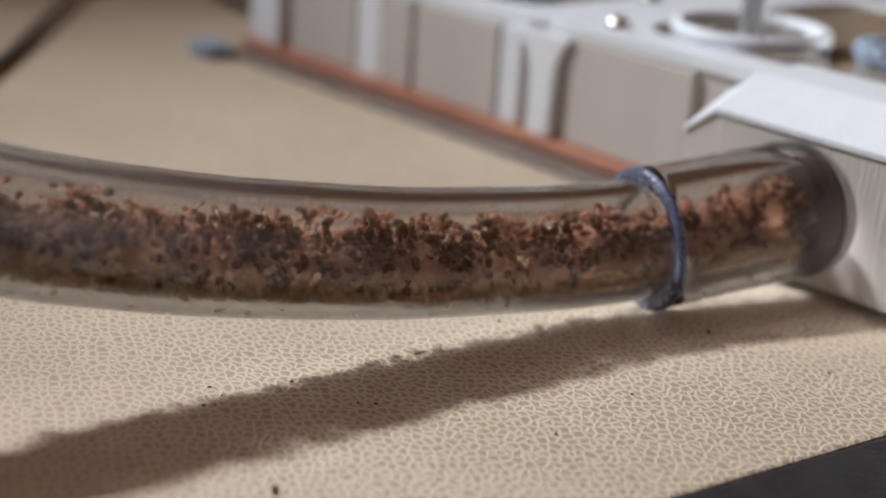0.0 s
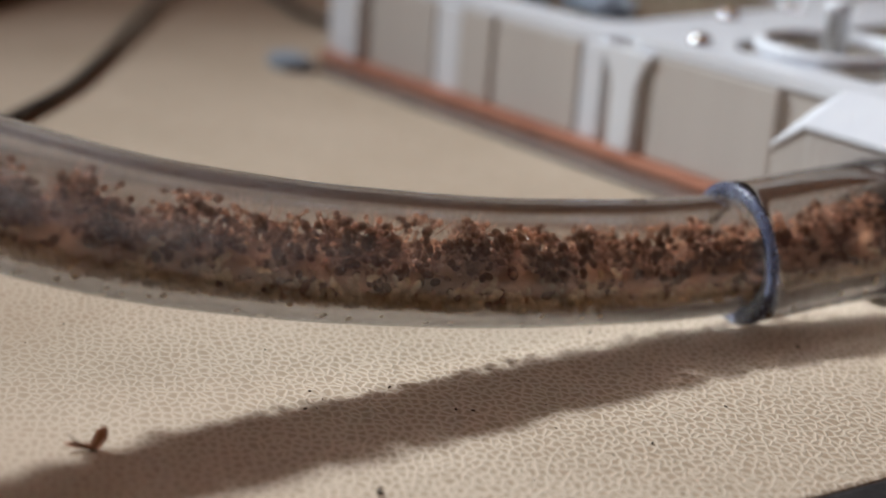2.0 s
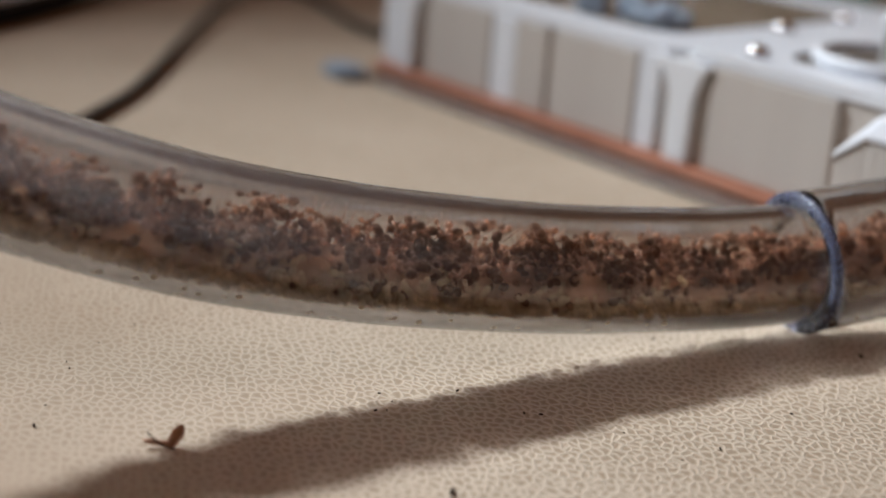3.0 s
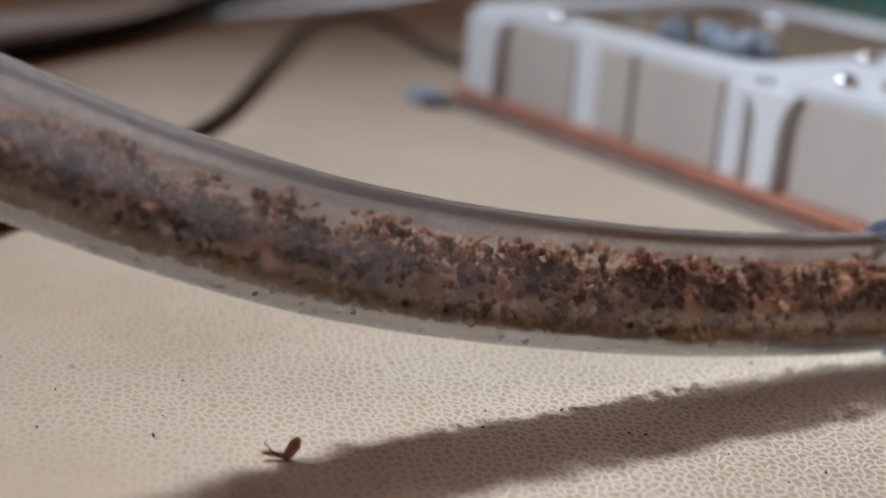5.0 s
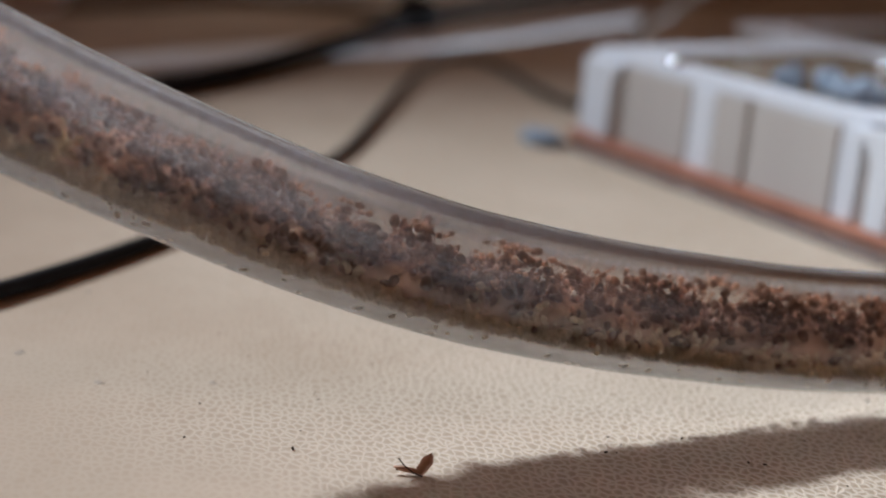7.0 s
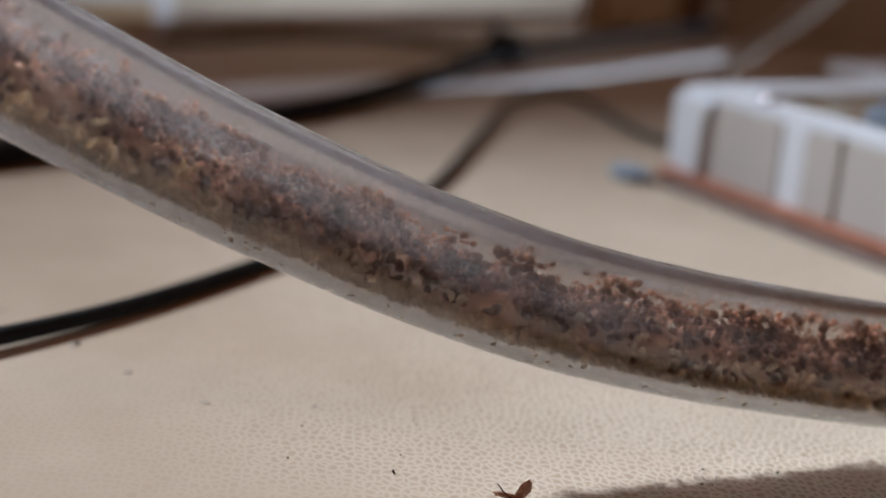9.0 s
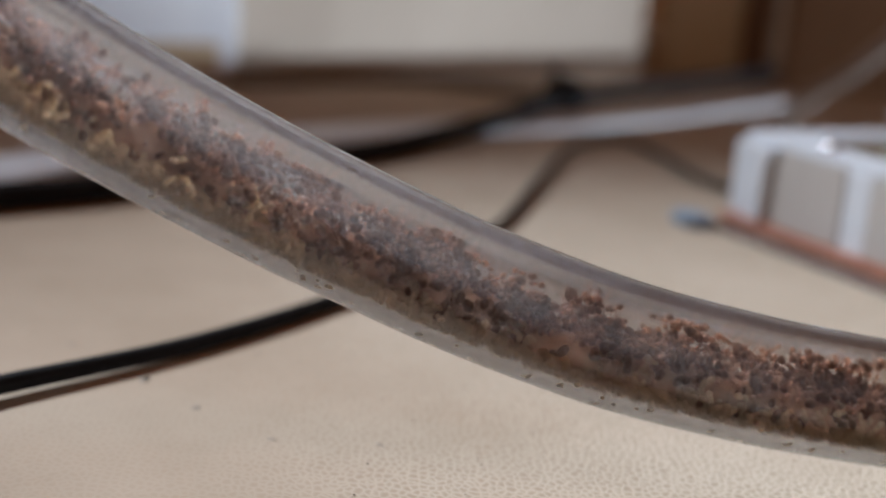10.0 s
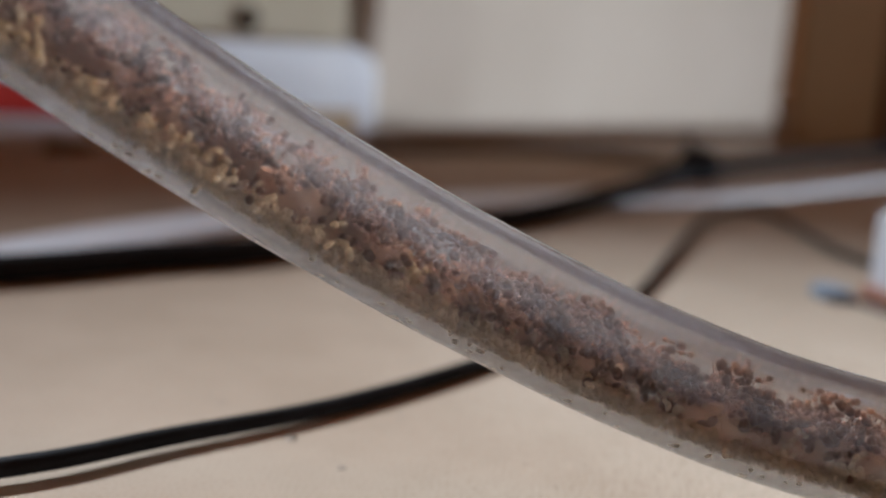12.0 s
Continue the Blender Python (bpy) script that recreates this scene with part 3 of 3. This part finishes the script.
def build_ants(path):
    rng = random.Random(7)
    fr = [f for f in frames_along(path) if f[0].x > -0.19 and f[0].x < 0.082]
    head, thorax, gaster, legs, feelers = ant_meshes()
    pieces = (mesh_of("head", head, ANT, True), mesh_of("thorax", thorax, ANT, True), mesh_of("gaster", gaster, GASTER, True),
              [mesh_of("leg", b, ANT) for b in legs], [mesh_of("antenna", b, ANT) for b in feelers])
    first = None
    for i in range(300):
        p, d, out = spot_in_tube(rng, fr, 0.25 if i % 2 else -0.45, 0.98 if i % 2 else 0.45, 0.9, 1, 0.15, 0.0013)
        m = ant_pose(rng, p, d, out) @ pose(0, 0, -0.0009)
        if first is None:
            first = build_ant(pieces)
            first.matrix_basis = m
            ant = first
        else:
            ant = copy_thing(first, m)
        k = rng.uniform(1.0, 1.45)
        ant.scale = (k, k, k)
        if i % 7 == 0:
            MOVERS.append((ant, m, d.copy()))
    mm = 0.001
    plain = [mesh_of("plain_head", blob(bmesh.new(), (1.75 * mm, 0, 0.95 * mm), (0.52 * mm, 0.47 * mm, 0.42 * mm), None, 6, 5), ANT),
             mesh_of("plain_thorax", blob(bmesh.new(), (0.5 * mm, 0, 0.97 * mm), (0.8 * mm, 0.27 * mm, 0.28 * mm), None, 6, 5), ANT),
             mesh_of("plain_gaster", blob(bmesh.new(), (-1.15 * mm, 0, 1.0 * mm), (0.85 * mm, 0.6 * mm, 0.56 * mm), None, 7, 6), ANT)]
    body = [(plain[0], 0), (plain[1], 0), (plain[2], 1)]
    poses = []
    for i in range(6400):
        loose = rng.random() < 0.6
        core = i % 6 == 0
        if core:
            p, d, out = spot_in_tube(rng, fr, -0.95, 0.40, 0.0, 1, 0.2, 0.0030)
        elif i % 6 < 4:
            p, d, out = spot_in_tube(rng, fr, -0.62, 0.34, 0.3, 1, 0.45, 0.0022 if loose else 0.0011)
        else:
            p, d, out = spot_in_tube(rng, fr, 0.10, 0.85, 0.5, 1, 0.2, 0.0012)
            loose = False
        if not core and (in_gap(p, 1, 0.05) or (loose and in_gap(p, 2, -0.1))):
            continue
        k = rng.uniform(0.85, 1.25)
        poses.append((ant_pose(rng, p, d, out, loose) @ pose(0, 0, -0.0009) @ Matrix.Scale(k, 4), 0))
    tagged(joined("ant_crowd", [body], poses, [ANT, GASTER]), "dense crowd of red-brown ants filling the tube", "ants", kind="stuff")
    # where the bodies are packed so tight that none can be told from the next
    # added solid core; it also closes up the tube's shadow on the table
    mass, rings, n = bmesh.new(), [], 44
    for q, d, side, up in [f for f in frames_along(spline(TUBE_LINE, 0.0007)) if -0.19 < f[0].x < 0.080]:
        ring = []
        left = max(0.0, min(1.0, (-0.03 - q.x) / 0.06))
        for k in range(n):
            a = 2 * math.pi * k / n
            at = Vector((q.x * 480.0, math.cos(a) * 3.4, math.sin(a) * 3.4))
            r = 0.0055 + 0.0003 * noise.noise(at) + 0.0003 * noise.noise(at * 2.3)
            top = 0.0006 + 0.0020 * lump(q.x, 1) - 0.0012 * left + 0.0016 * noise.noise(Vector((q.x * 700.0, math.cos(a) * 4.0, 9.0)))
            ring.append(mass.verts.new(q + side * (r * math.cos(a)) + up * min(r * math.sin(a) - 0.0007, top)))
        rings.append(ring)
    for a, b in zip(rings, rings[1:]):
        for k in range(n):
            mass.faces.new((a[k], a[(k + 1) % n], b[(k + 1) % n], b[k]))
    mass.faces.new(rings[0])
    mass.faces.new(rings[-1])
    tagged(part("packed_ants", mass, MASS, smooth=True), "packed dark brown core of the ant crowd", "ants", kind="stuff")
    # brood on the bottom of the bore
    bm = bmesh.new()
    for k in range(5):
        a = radians(-70 + 35 * k)
        blob(bm, (0.0008 * math.cos(a), 0.0008 * math.sin(a), 0), [0.00055 - 0.00006 * abs(k - 2)] * 3, None, 7, 5)
    grub = mesh_of("larva", bm, LARVA, True)
    pupa = mesh_of("pupa", blob(blob(bmesh.new(), (0.0004, 0, 0), (0.0008, 0.0005, 0.0005), None, 7, 5), (-0.0007, 0, 0), (0.0008, 0.0006, 0.0006), None, 7, 5), LARVA, True)
    first = None
    poses = []
    for i in range(3000):
        p, d, out = spot_in_tube(rng, fr, -1.0, (-0.75, -0.50, -0.32, -0.40 if i % 9 else 0.2)[i % 4], 0.65, 2, 0.40 if i % 4 > 1 else 0.0, 0.0008)
        m = ant_pose(rng, p, d, out, rng.random() < 0.6)
        if i < 160:
            if first is None:
                first = tagged(new("larva", grub), "curled ivory larva lying among the ants", "larva", "brood in the tube")
                first.matrix_basis = m
            else:
                copy_thing(first, m)
        else:
            poses.append((m, i % 2))
    tagged(joined("brood_heap", [[(grub, 0)], [(pupa, 0)]], poses, [LARVA]), "pale heap of larvae along the tube's bottom", "brood", kind="stuff")


# ---- the nest: u runs along its front, w into it ----
NEST = Matrix.Translation((0.058, 0.358, 0)) @ Matrix(((-0.686, 0.728, 0, 0), (0.728, 0.686, 0, 0), (0, 0, 1, 0), (0, 0, 0, 1)))



def build_nest():
    nest = thing("ant_nest", "white printed ant nest with clear lids and orange sealing strip", "ant nest", at=NEST)
    part("base_plate", block(-0.03, 0.150, -0.014, 0.10, 0.0004, 0.0011, 0.0002), PLATE, nest, "clear acrylic base plate with grey edge")
    part("sealing_strip", block(-0.036, 0.1530, -0.0050, 0.002, 0.0012, 0.0041, 0.0006), COPPER, nest, "orange sealing strip")
    part("body", block(0.0282, 0.150, -0.0005, 0.115, 0.0022, 0.0286, 0.0006), PANEL, nest, "grey-white printed walls")
    part("body", block(-0.10, 0.0279, -0.0005, 0.115, 0.0022, 0.0301, 0.0006), PANEL, nest, "grey-white printed walls")
    # separate panels stand proud of the body, with gaps between them
    for u0, u1, z1 in ((0.1300, 0.1000, 0.0284), (0.0888, 0.0757, 0.0284), (0.0733, 0.0418, 0.0284), (0.0160, -0.0210, 0.0298)):
        part("panel", block(u1, u0, -0.0022, -0.0003, 0.0043, z1, 0.0007), PANEL, nest, "grey-white printed wall panel")
    for u0, u1 in ((0.0892, 0.0992), (0.0336, 0.0407), (0.1430, 0.1520)):
        part("rib", block(u0, u1, -0.0019, -0.0004, 0.0042, 0.0286, 0.0006), WHITE, nest, "white upright rib")
    for u, z1 in ((0.0245, 0.0300), (0.1390, 0.0287)):
        post = prism([(u - 0.0036, 0.0042), (u + 0.0036, 0.0042), (u + 0.0042, 0.0205), (u + 0.0054, 0.0240), (u + 0.0078, 0.0270), (u + 0.0120, z1), (u - 0.0086, z1), (u - 0.0064, 0.0268), (u - 0.0050, 0.0240), (u - 0.0041, 0.0205)], "y", -0.0036, -0.0009, 0.0007)
        part("post", post, WHITE, nest, "white flared corner post")
    # lid frames: two modules in front, one behind
    for u0, u1, w0, w1, rim, top in ((0.0285, 0.1515, -0.0012, 0.116, 0.0288, 0.0314), (-0.098, 0.0275, -0.0012, 0.116, 0.0303, 0.0330), (0.04, 0.21, 0.117, 0.23, 0.0257, 0.0295)):
        frame_bm = bmesh.new()
        outer = round_rect(u0, u1, w0, w1, 0.006)
        inner = round_rect(u0 + 0.017, u1 - 0.017, w0 + 0.013, w1 - 0.013, 0.012)
        for z in (rim, top):
            ov = [frame_bm.verts.new((a, b, z)) for a, b in outer]
            iv = [frame_bm.verts.new((a, b, z)) for a, b in inner]
            for i in range(len(ov)):
                j = (i + 1) % len(ov)
                frame_bm.faces.new((ov[i], ov[j], iv[j], iv[i]))
        frame_bm.verts.ensure_lookup_table()
        n = len(outer)
        for k in (0, n):
            for i in range(n):
                j = (i + 1) % n
                frame_bm.faces.new([frame_bm.verts[q] for q in (k + i, k + j, 2 * n + k + j, 2 * n + k + i)])
        part("lid_frame", frame_bm, WHITE, nest, "white lid frame with rounded window")
        part("substrate", block(u0 + 0.012, u1 - 0.012, w0 + 0.008, w1 - 0.008, rim - 0.0002, rim + 0.0002), SUBSTRATE, nest, "tan chamber floor under the lid")
        part("lid", block(u0 + 0.0175, u1 - 0.0175, w0 + 0.0135, w1 - 0.0135, rim + 0.0005, top - 0.0006, 0.0003), CLEAR, nest, "clear acrylic lid").visible_shadow = False
    part("body", block(0.04, 0.21, 0.117, 0.23, 0.0022, 0.0215, 0.0006), PANEL, nest)
    for u, w, z in ((0.1150, 0.0045, 0.0314), (0.0945, 0.0760, 0.0314), (0.0388, 0.0520, 0.0314), (0.0112, 0.0076, 0.0330), (0.0423, 0.0842, 0.0314), (0.1828, 0.1260, 0.0295)):
        dome = [(0.0012, -0.003), (0.0012, 0.0001), (0.0030, 0.0002)] + [(0.0030 * math.cos(radians(a)), 0.0004 + 0.0024 * math.sin(radians(a))) for a in (0, 18, 36, 54, 72, 84)]
        s = part("screw", lathe(dome, 20), STEEL, nest, "polished screw head", True)
        s.location = (u, w, z)
    ring = part("port_ring", lathe([(0.0160, 0.0), (0.0190, 0.0), (0.0190, 0.0026), (0.0182, 0.0034), (0.0168, 0.0034), (0.0160, 0.0026)], 48, True), WHITE, nest, "white round lid port", True)
    ring.location = (-0.0122, 0.0290, 0.0331)
    plug = part("port_plug", lathe([(0.003, 0.0), (0.003, 0.010), (0.0036, 0.0105), (0.0036, 0.013)], 24), WHITE, nest, "white port plug", True)
    plug.location = (-0.0122, 0.0290, 0.0331)
    rng = random.Random(5)
    for u, w, z, spread, count in ((0.072, 0.0255, 0.0316, 0.015, 24), (-0.0500, 0.0330, 0.0334, 0.009, 12)):
        wad = bmesh.new()
        for _ in range(count):
            k = rng.uniform(0.002, 0.0042)
            blob(wad, (u + rng.uniform(-spread, spread), w + 0.55 * rng.uniform(-spread, spread), z + k * 0.45), (k, k * 0.8, k * 0.6), Euler((rng.uniform(0, 3), rng.uniform(0, 3), 0)).to_quaternion(), 8, 6)
        part("damp_wad", wad, BLUE_BIT, nest, "blue-grey damp wad on the lid", True)["kind"] = "stuff"
    # the spout block with the tube's port
    spout = part("spout", prism([(-0.0405, 0.0025), (-0.0405, 0.0250), (-0.0475, 0.0308), (-0.115, 0.0308), (-0.115, 0.0025)], "y", -0.0285, 0.0015, 0.0006), PANEL, nest, "block with the tube's port")
    cap = bmesh.new()
    lines = []
    for w, rise, shift in ((-0.0289, 0.0, 0.0), (-0.0125, 0.0050, 0.002), (0.001, 0.0054, 0.002)):
        lines.append([cap.verts.new((u + shift if u > -0.1 else u, w, z + rise)) for u, z in ((-0.0402, 0.0258), (-0.0475, 0.0313), (-0.115, 0.0313), (-0.115, 0.0303), (-0.0475, 0.0303), (-0.0402, 0.0248))])
    for a, b in zip(lines, lines[1:]):
        for k in range(6):
            cap.faces.new((a[k], a[(k + 1) % 6], b[(k + 1) % 6], b[k]))
    cap.faces.new(lines[0])
    cap.faces.new(lines[-1])
    part("spout_cap", cap, WHITE, spout, "white sloping cap")
    # flat black disc in place of the port's shaded depth
    hole = part("port_shade_disc", lathe([(0.0123, 0.0), (0.0123, 0.0003)], 48), DARK, spout, "black disc painted for the shaded round port")
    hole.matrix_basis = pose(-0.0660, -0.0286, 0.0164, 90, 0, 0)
    lidbox = thing("teal_box", "small teal plastic box standing on the nest", "box", at=NEST @ pose(0.1515, 0.2000, 0.0298, 0, 0, 12))
    part("body", prism(round_rect(-0.030, 0.030, -0.016, 0.016, 0.004), "z", 0.0, 0.0085, 0.0012), GREEN, lidbox)
    part("lid", prism(round_rect(-0.031, 0.031, -0.017, 0.017, 0.004), "z", 0.0087, 0.0115, 0.0012), GREEN, lidbox)
    tagged(part("rubber_foot", prism(round_rect(-0.007, 0.007, -0.005, 0.005, 0.004), "z", 0.0, 0.004, 0.001), BLUE_BIT), "small blue-grey rubber foot by the nest's corner", "rubber foot").matrix_world = NEST @ pose(0.150, -0.018, 0.0002)


# ---- cables and the things behind ----
def cable(name, label, points, r, mat):
    return tagged(part(name, sweep(spline(points, 0.004), r, 12), mat, smooth=True), label, "cable")


def along(ax, ay, bx, by):
    """A pose whose x runs from (ax, ay) to (bx, by) on the table."""
    return pose(ax, ay, 0, 0, 0, math.degrees(math.atan2(by - ay, bx - ax)))


def build_background():
    cable("black_cable", "thin black cable snaking over the table under the tube",
          [(-0.27, 0.10, 0.0016), (-0.20, 0.145, 0.0026), (-0.167, 0.185, 0.0032), (-0.153, 0.216, 0.0028), (-0.136, 0.255, 0.0022), (-0.122, 0.306, 0.0020), (-0.113, 0.36, 0.002)], 0.0019, CABLE)
    cable("grey_cable", "thin dark grey cable looping behind the tube",
          [(-0.1128, 0.3625, 0.002), (-0.110, 0.408, 0.002), (-0.115, 0.48, 0.003), (-0.119, 0.555, 0.004), (-0.107, 0.592, 0.004), (-0.089, 0.578, 0.003), (-0.064, 0.53, 0.003), (-0.035, 0.50, 0.003)], 0.0017, DARK_GREY_CABLE)
    cable("black_cable", "thick black cable bound with a tie beside a white strip",
          [(-0.40, 0.16, 0.0044), (-0.30, 0.245, 0.0044), (-0.26, 0.299, 0.0044), (-0.240, 0.338, 0.0044), (-0.219, 0.376, 0.0044), (-0.180, 0.483, 0.0044), (-0.161, 0.575, 0.0062), (-0.1455, 0.668, 0.0082), (-0.112, 0.78, 0.0082), (-0.065, 0.92, 0.0082)], 0.0042, CABLE)
    tie = thing("cable_tie", "black knotted tie round the cables", "cable tie", at=pose(-0.1465, 0.668, 0.010))
    part("knot", blob(bmesh.new(), (0, 0, 0), (0.0120, 0.011, 0.0092), None, 16, 10), CABLE, tie, smooth=True)
    part("tail", limb([(0, 0, 0), (-0.003, 0.002, 0.006), (-0.008, 0.003, 0.0125)], 0.0022), CABLE, tie)
    cable("grey_cable", "grey cable curving back from the tie", [(-0.40, 0.50, 0.003), (-0.345, 0.58, 0.003), (-0.293, 0.64, 0.003), (-0.259, 0.69, 0.003), (-0.215, 0.721, 0.003), (-0.168, 0.710, 0.003), (-0.147, 0.680, 0.006)], 0.0034, GREY_CABLE)
    strip = bmesh.new()
    run = frames_along(spline([(-0.34, 0.20, 0), (-0.285, 0.30, 0), (-0.268, 0.375, 0), (-0.247, 0.450, 0), (-0.210, 0.525, 0), (-0.176, 0.580, 0), (-0.140, 0.635, 0), (-0.110, 0.695, 0), (-0.083, 0.762, 0), (-0.045, 0.85, 0)], 0.01))
    rows = []
    for q, d, side, up in run:
        rows.append([strip.verts.new(q + side * a + Vector((0, 0, z))) for a, z in ((-0.015, 0.0004), (-0.015, 0.0022), (-0.012, 0.0034), (0.010, 0.0034), (0.013, 0.0022), (0.013, 0.0004))])
    for a, b in zip(rows, rows[1:]):
        for k in range(6):
            strip.faces.new((a[k], a[(k + 1) % 6], b[(k + 1) % 6], b[k]))
    strip.faces.new(rows[0])
    strip.faces.new(rows[-1])
    tagged(part("flat_strip", strip, WHITE), "flat white plastic strip under the black cable", "plastic strip")
    box = thing("carton", "grey-beige carton standing behind the cables", "box", at=along(-0.313, 0.640, -0.147, 0.902))
    part("body", block(0, 0.3100, 0, 0.12, 0.0, 0.24, 0.003), BOX_GREY, box)
    part("flap", block(0.004, 0.306, -0.002, -0.0003, 0.02, 0.238, 0.0005), BOX_GREY, box)
    kraft = thing("cardboard_box", "brown cardboard box behind the cables", "box", at=along(-0.139, 0.915, -0.075, 0.914))
    part("body", block(0, 0.0520, 0, 0.12, 0.0, 0.25, 0.003), KRAFT, kraft)
    part("edge", block(0.0525, 0.072, -0.002, 0.12, 0.0, 0.25, 0.002), BROWN, kraft, "dark brown edge")
    tagged(part("wooden_board", block(0.0, 0.35, 0.0, 0.018, 0.0, 0.3, 0.003), BOARD), "dark brown wooden board standing at the back", "board").matrix_world = along(-0.062, 0.93, 0.3, 0.98)
    case = thing("white_case", "white plastic case with rounded corners and a red label", "case", at=along(-0.51, 0.362, -0.298, 0.624))
    part("body", prism(round_rect(0.0, 0.337, 0.0, 0.053, 0.016), "y", 0.0, 0.024, 0.002), WHITE, case)
    part("label", block(0.10, 0.262, -0.0008, 0.0012, 0.016, 0.032, 0.0002), RED, case, "red label")
    part("base_band", block(0.268, 0.326, -0.0008, 0.0012, 0.005, 0.022, 0.0003), KRAFT, case, "beige band")
    paper = thing("paper_card", "cream paper card with a dark spot behind the case", "paper", at=along(-0.44, 0.545, -0.320, 0.634))
    part("card", block(0.0, 0.148, 0.0, 0.003, 0.0, 0.11, 0.001), CREAM, paper)
    part("spot", lathe([(0.006, 0.0), (0.006, 0.0012)], 20), CRUMB, paper, "dark spot").matrix_basis = pose(0.098, -0.0002, 0.061, 90, 0, 0)
    cable("clear_hose", "pale translucent hose rising behind the nest", [(-0.045, 0.70, 0.004), (-0.0424, 0.70, 0.010), (-0.036, 0.70, 0.018), (-0.0279, 0.70, 0.0245), (-0.0115, 0.70, 0.0385), (0.006, 0.70, 0.060), (0.02, 0.70, 0.10), (0.03, 0.70, 0.14)], 0.0042, HOSE)


def build_litter():
    rng = random.Random(11)
    bm = blob(blob(bmesh.new(), (0, 0, 0.0003), (0.00045, 0.0003, 0.0003), None, 6, 5), (0.0005, 0.0001, 0.0003), (0.0003, 0.00025, 0.0003), None, 6, 4)
    grain = mesh_of("crumb", bm, CRUMB)
    first = None
    spots = [(-0.002, 0.198, 1.3), (0.007, 0.226, 0.6), (0.0095, 0.2262, 0.6), (-0.064, 0.205, 0.8), (0.029, 0.262, 0.7), (0.066, 0.264, 0.8), (0.037, 0.2205, 0.6), (0.050, 0.236, 0.5), (-0.137, 0.236, 1.2), (-0.004, 0.232, 0.6), (-0.016, 0.2215, 0.6)]
    spots += [(rng.uniform(-0.10, 0.085), rng.uniform(0.20, 0.25), rng.uniform(0.25, 0.5)) for _ in range(26)]
    for x, y, k in spots:
        m = pose(x, y, 0.0, 0, 0, rng.uniform(0, 360))
        if first is None:
            first = tagged(new("crumb", grain), "tiny dark crumb lying on the leatherette", "crumb", "crumbs on the table")
            first.matrix_basis, ob = m, first
        else:
            ob = copy_thing(first, m)
        ob.scale = (k, k, k)
    first = None
    drop = mesh_of("dried_drop", blob(blob(bmesh.new(), (0, 0, 0), (0.0016, 0.0012, 0.00012), None, 12, 6), (0.0012, 0.0005, 0), (0.0009, 0.0007, 0.0001), None, 10, 5), STAIN, True)
    for x, y, k in ((-0.1372, 0.2358, 1.0), (-0.1215, 0.2265, 0.7), (-0.103, 0.219, 0.55), (-0.160, 0.247, 0.6), (-0.085, 0.226, 0.5), (-0.125, 0.262, 0.5)):
        m = pose(x, y, 0.0, 0, 0, 70 * k * 9)
        if first is None:
            first = tagged(new("dried_drop", drop), "dried grey-brown drop on the leatherette", "stain", "stains on the table")
            first.matrix_basis, ob = m, first
        else:
            ob = copy_thing(first, m)
        ob.scale = (k, k, 1)
    husk = thing("seed_husk", "dry curled brown seed husk at the shadow's edge", "husk", at=pose(-0.0436, 0.2024, 0.0001, 0, 0, 8))
    for foot, tip, width, bulge, label in (((0.0004, 0.0), (0.0024, 0.0036), 0.0016, 0.0006, "pinkish-brown upright wing"), ((0.0012, 0.0005), (-0.0034, 0.0010), 0.0008, 0.0003, "flat brown wing")):
        blade, rows = bmesh.new(), []
        foot, tip = Vector((foot[0], 0, foot[1])), Vector((tip[0], 0, tip[1]))
        run = tip - foot
        across = Vector((-run.z, 0, run.x)).normalized()
        for i in range(9):
            t = i / 8
            w = width * math.sin(math.pi * (0.10 + 0.84 * t)) ** 0.8 * (1 + 0.12 * math.sin(11 * t))
            rows.append([blade.verts.new(foot + run * t + across * (v * w * 0.6) + Vector((0, bulge * (v * v - 2 * t * (1 - t)) + h, 0))) for h in (0.0, 0.00012) for v in (-1, 0, 1)])
        for a, b in zip(rows, rows[1:]):
            for u, v in ((0, 1), (1, 2), (2, 5), (5, 4), (4, 3), (3, 0)):
                blade.faces.new((a[u], a[v], b[v], b[u]))
        blade.faces.new([rows[0][q] for q in (0, 1, 2, 5, 4, 3)])
        blade.faces.new([rows[-1][q] for q in (0, 1, 2, 5, 4, 3)])
        part("wing", blade, LEAF, husk, label, True)
    part("stalk", limb([(0.0012, -0.0006, 0.0002), (-0.0002, -0.0007, 0.0007), (-0.0016, -0.0005, 0.0016), (-0.0027, -0.0002, 0.0027)], 0.00013), CRUMB, husk, "dark curved stalk", True)


build_room()
build_table()
TUBE_PATH = build_tube()
build_ants(TUBE_PATH)
build_nest()
build_background()
build_litter()


def motions():
    """Some ants shift a little along the tube and turn as they jostle."""
    rng = random.Random(3)
    for ant, m, along_tube in MOVERS:
        rows, at, way = [], m.copy(), rng.choice((-1, 1))
        for k in range(9):
            rows.append((1.5 * k, at.copy()))
            step = way * rng.choice((0.0, 0.0002, 0.0006, 0.0011))
            at = Matrix.Translation(along_tube * step) @ at @ pose(0, 0, 0, 0, 0, rng.uniform(-18, 18))
            if rng.random() < 0.4:
                way = -way
        walk(ant, rows)


motions()
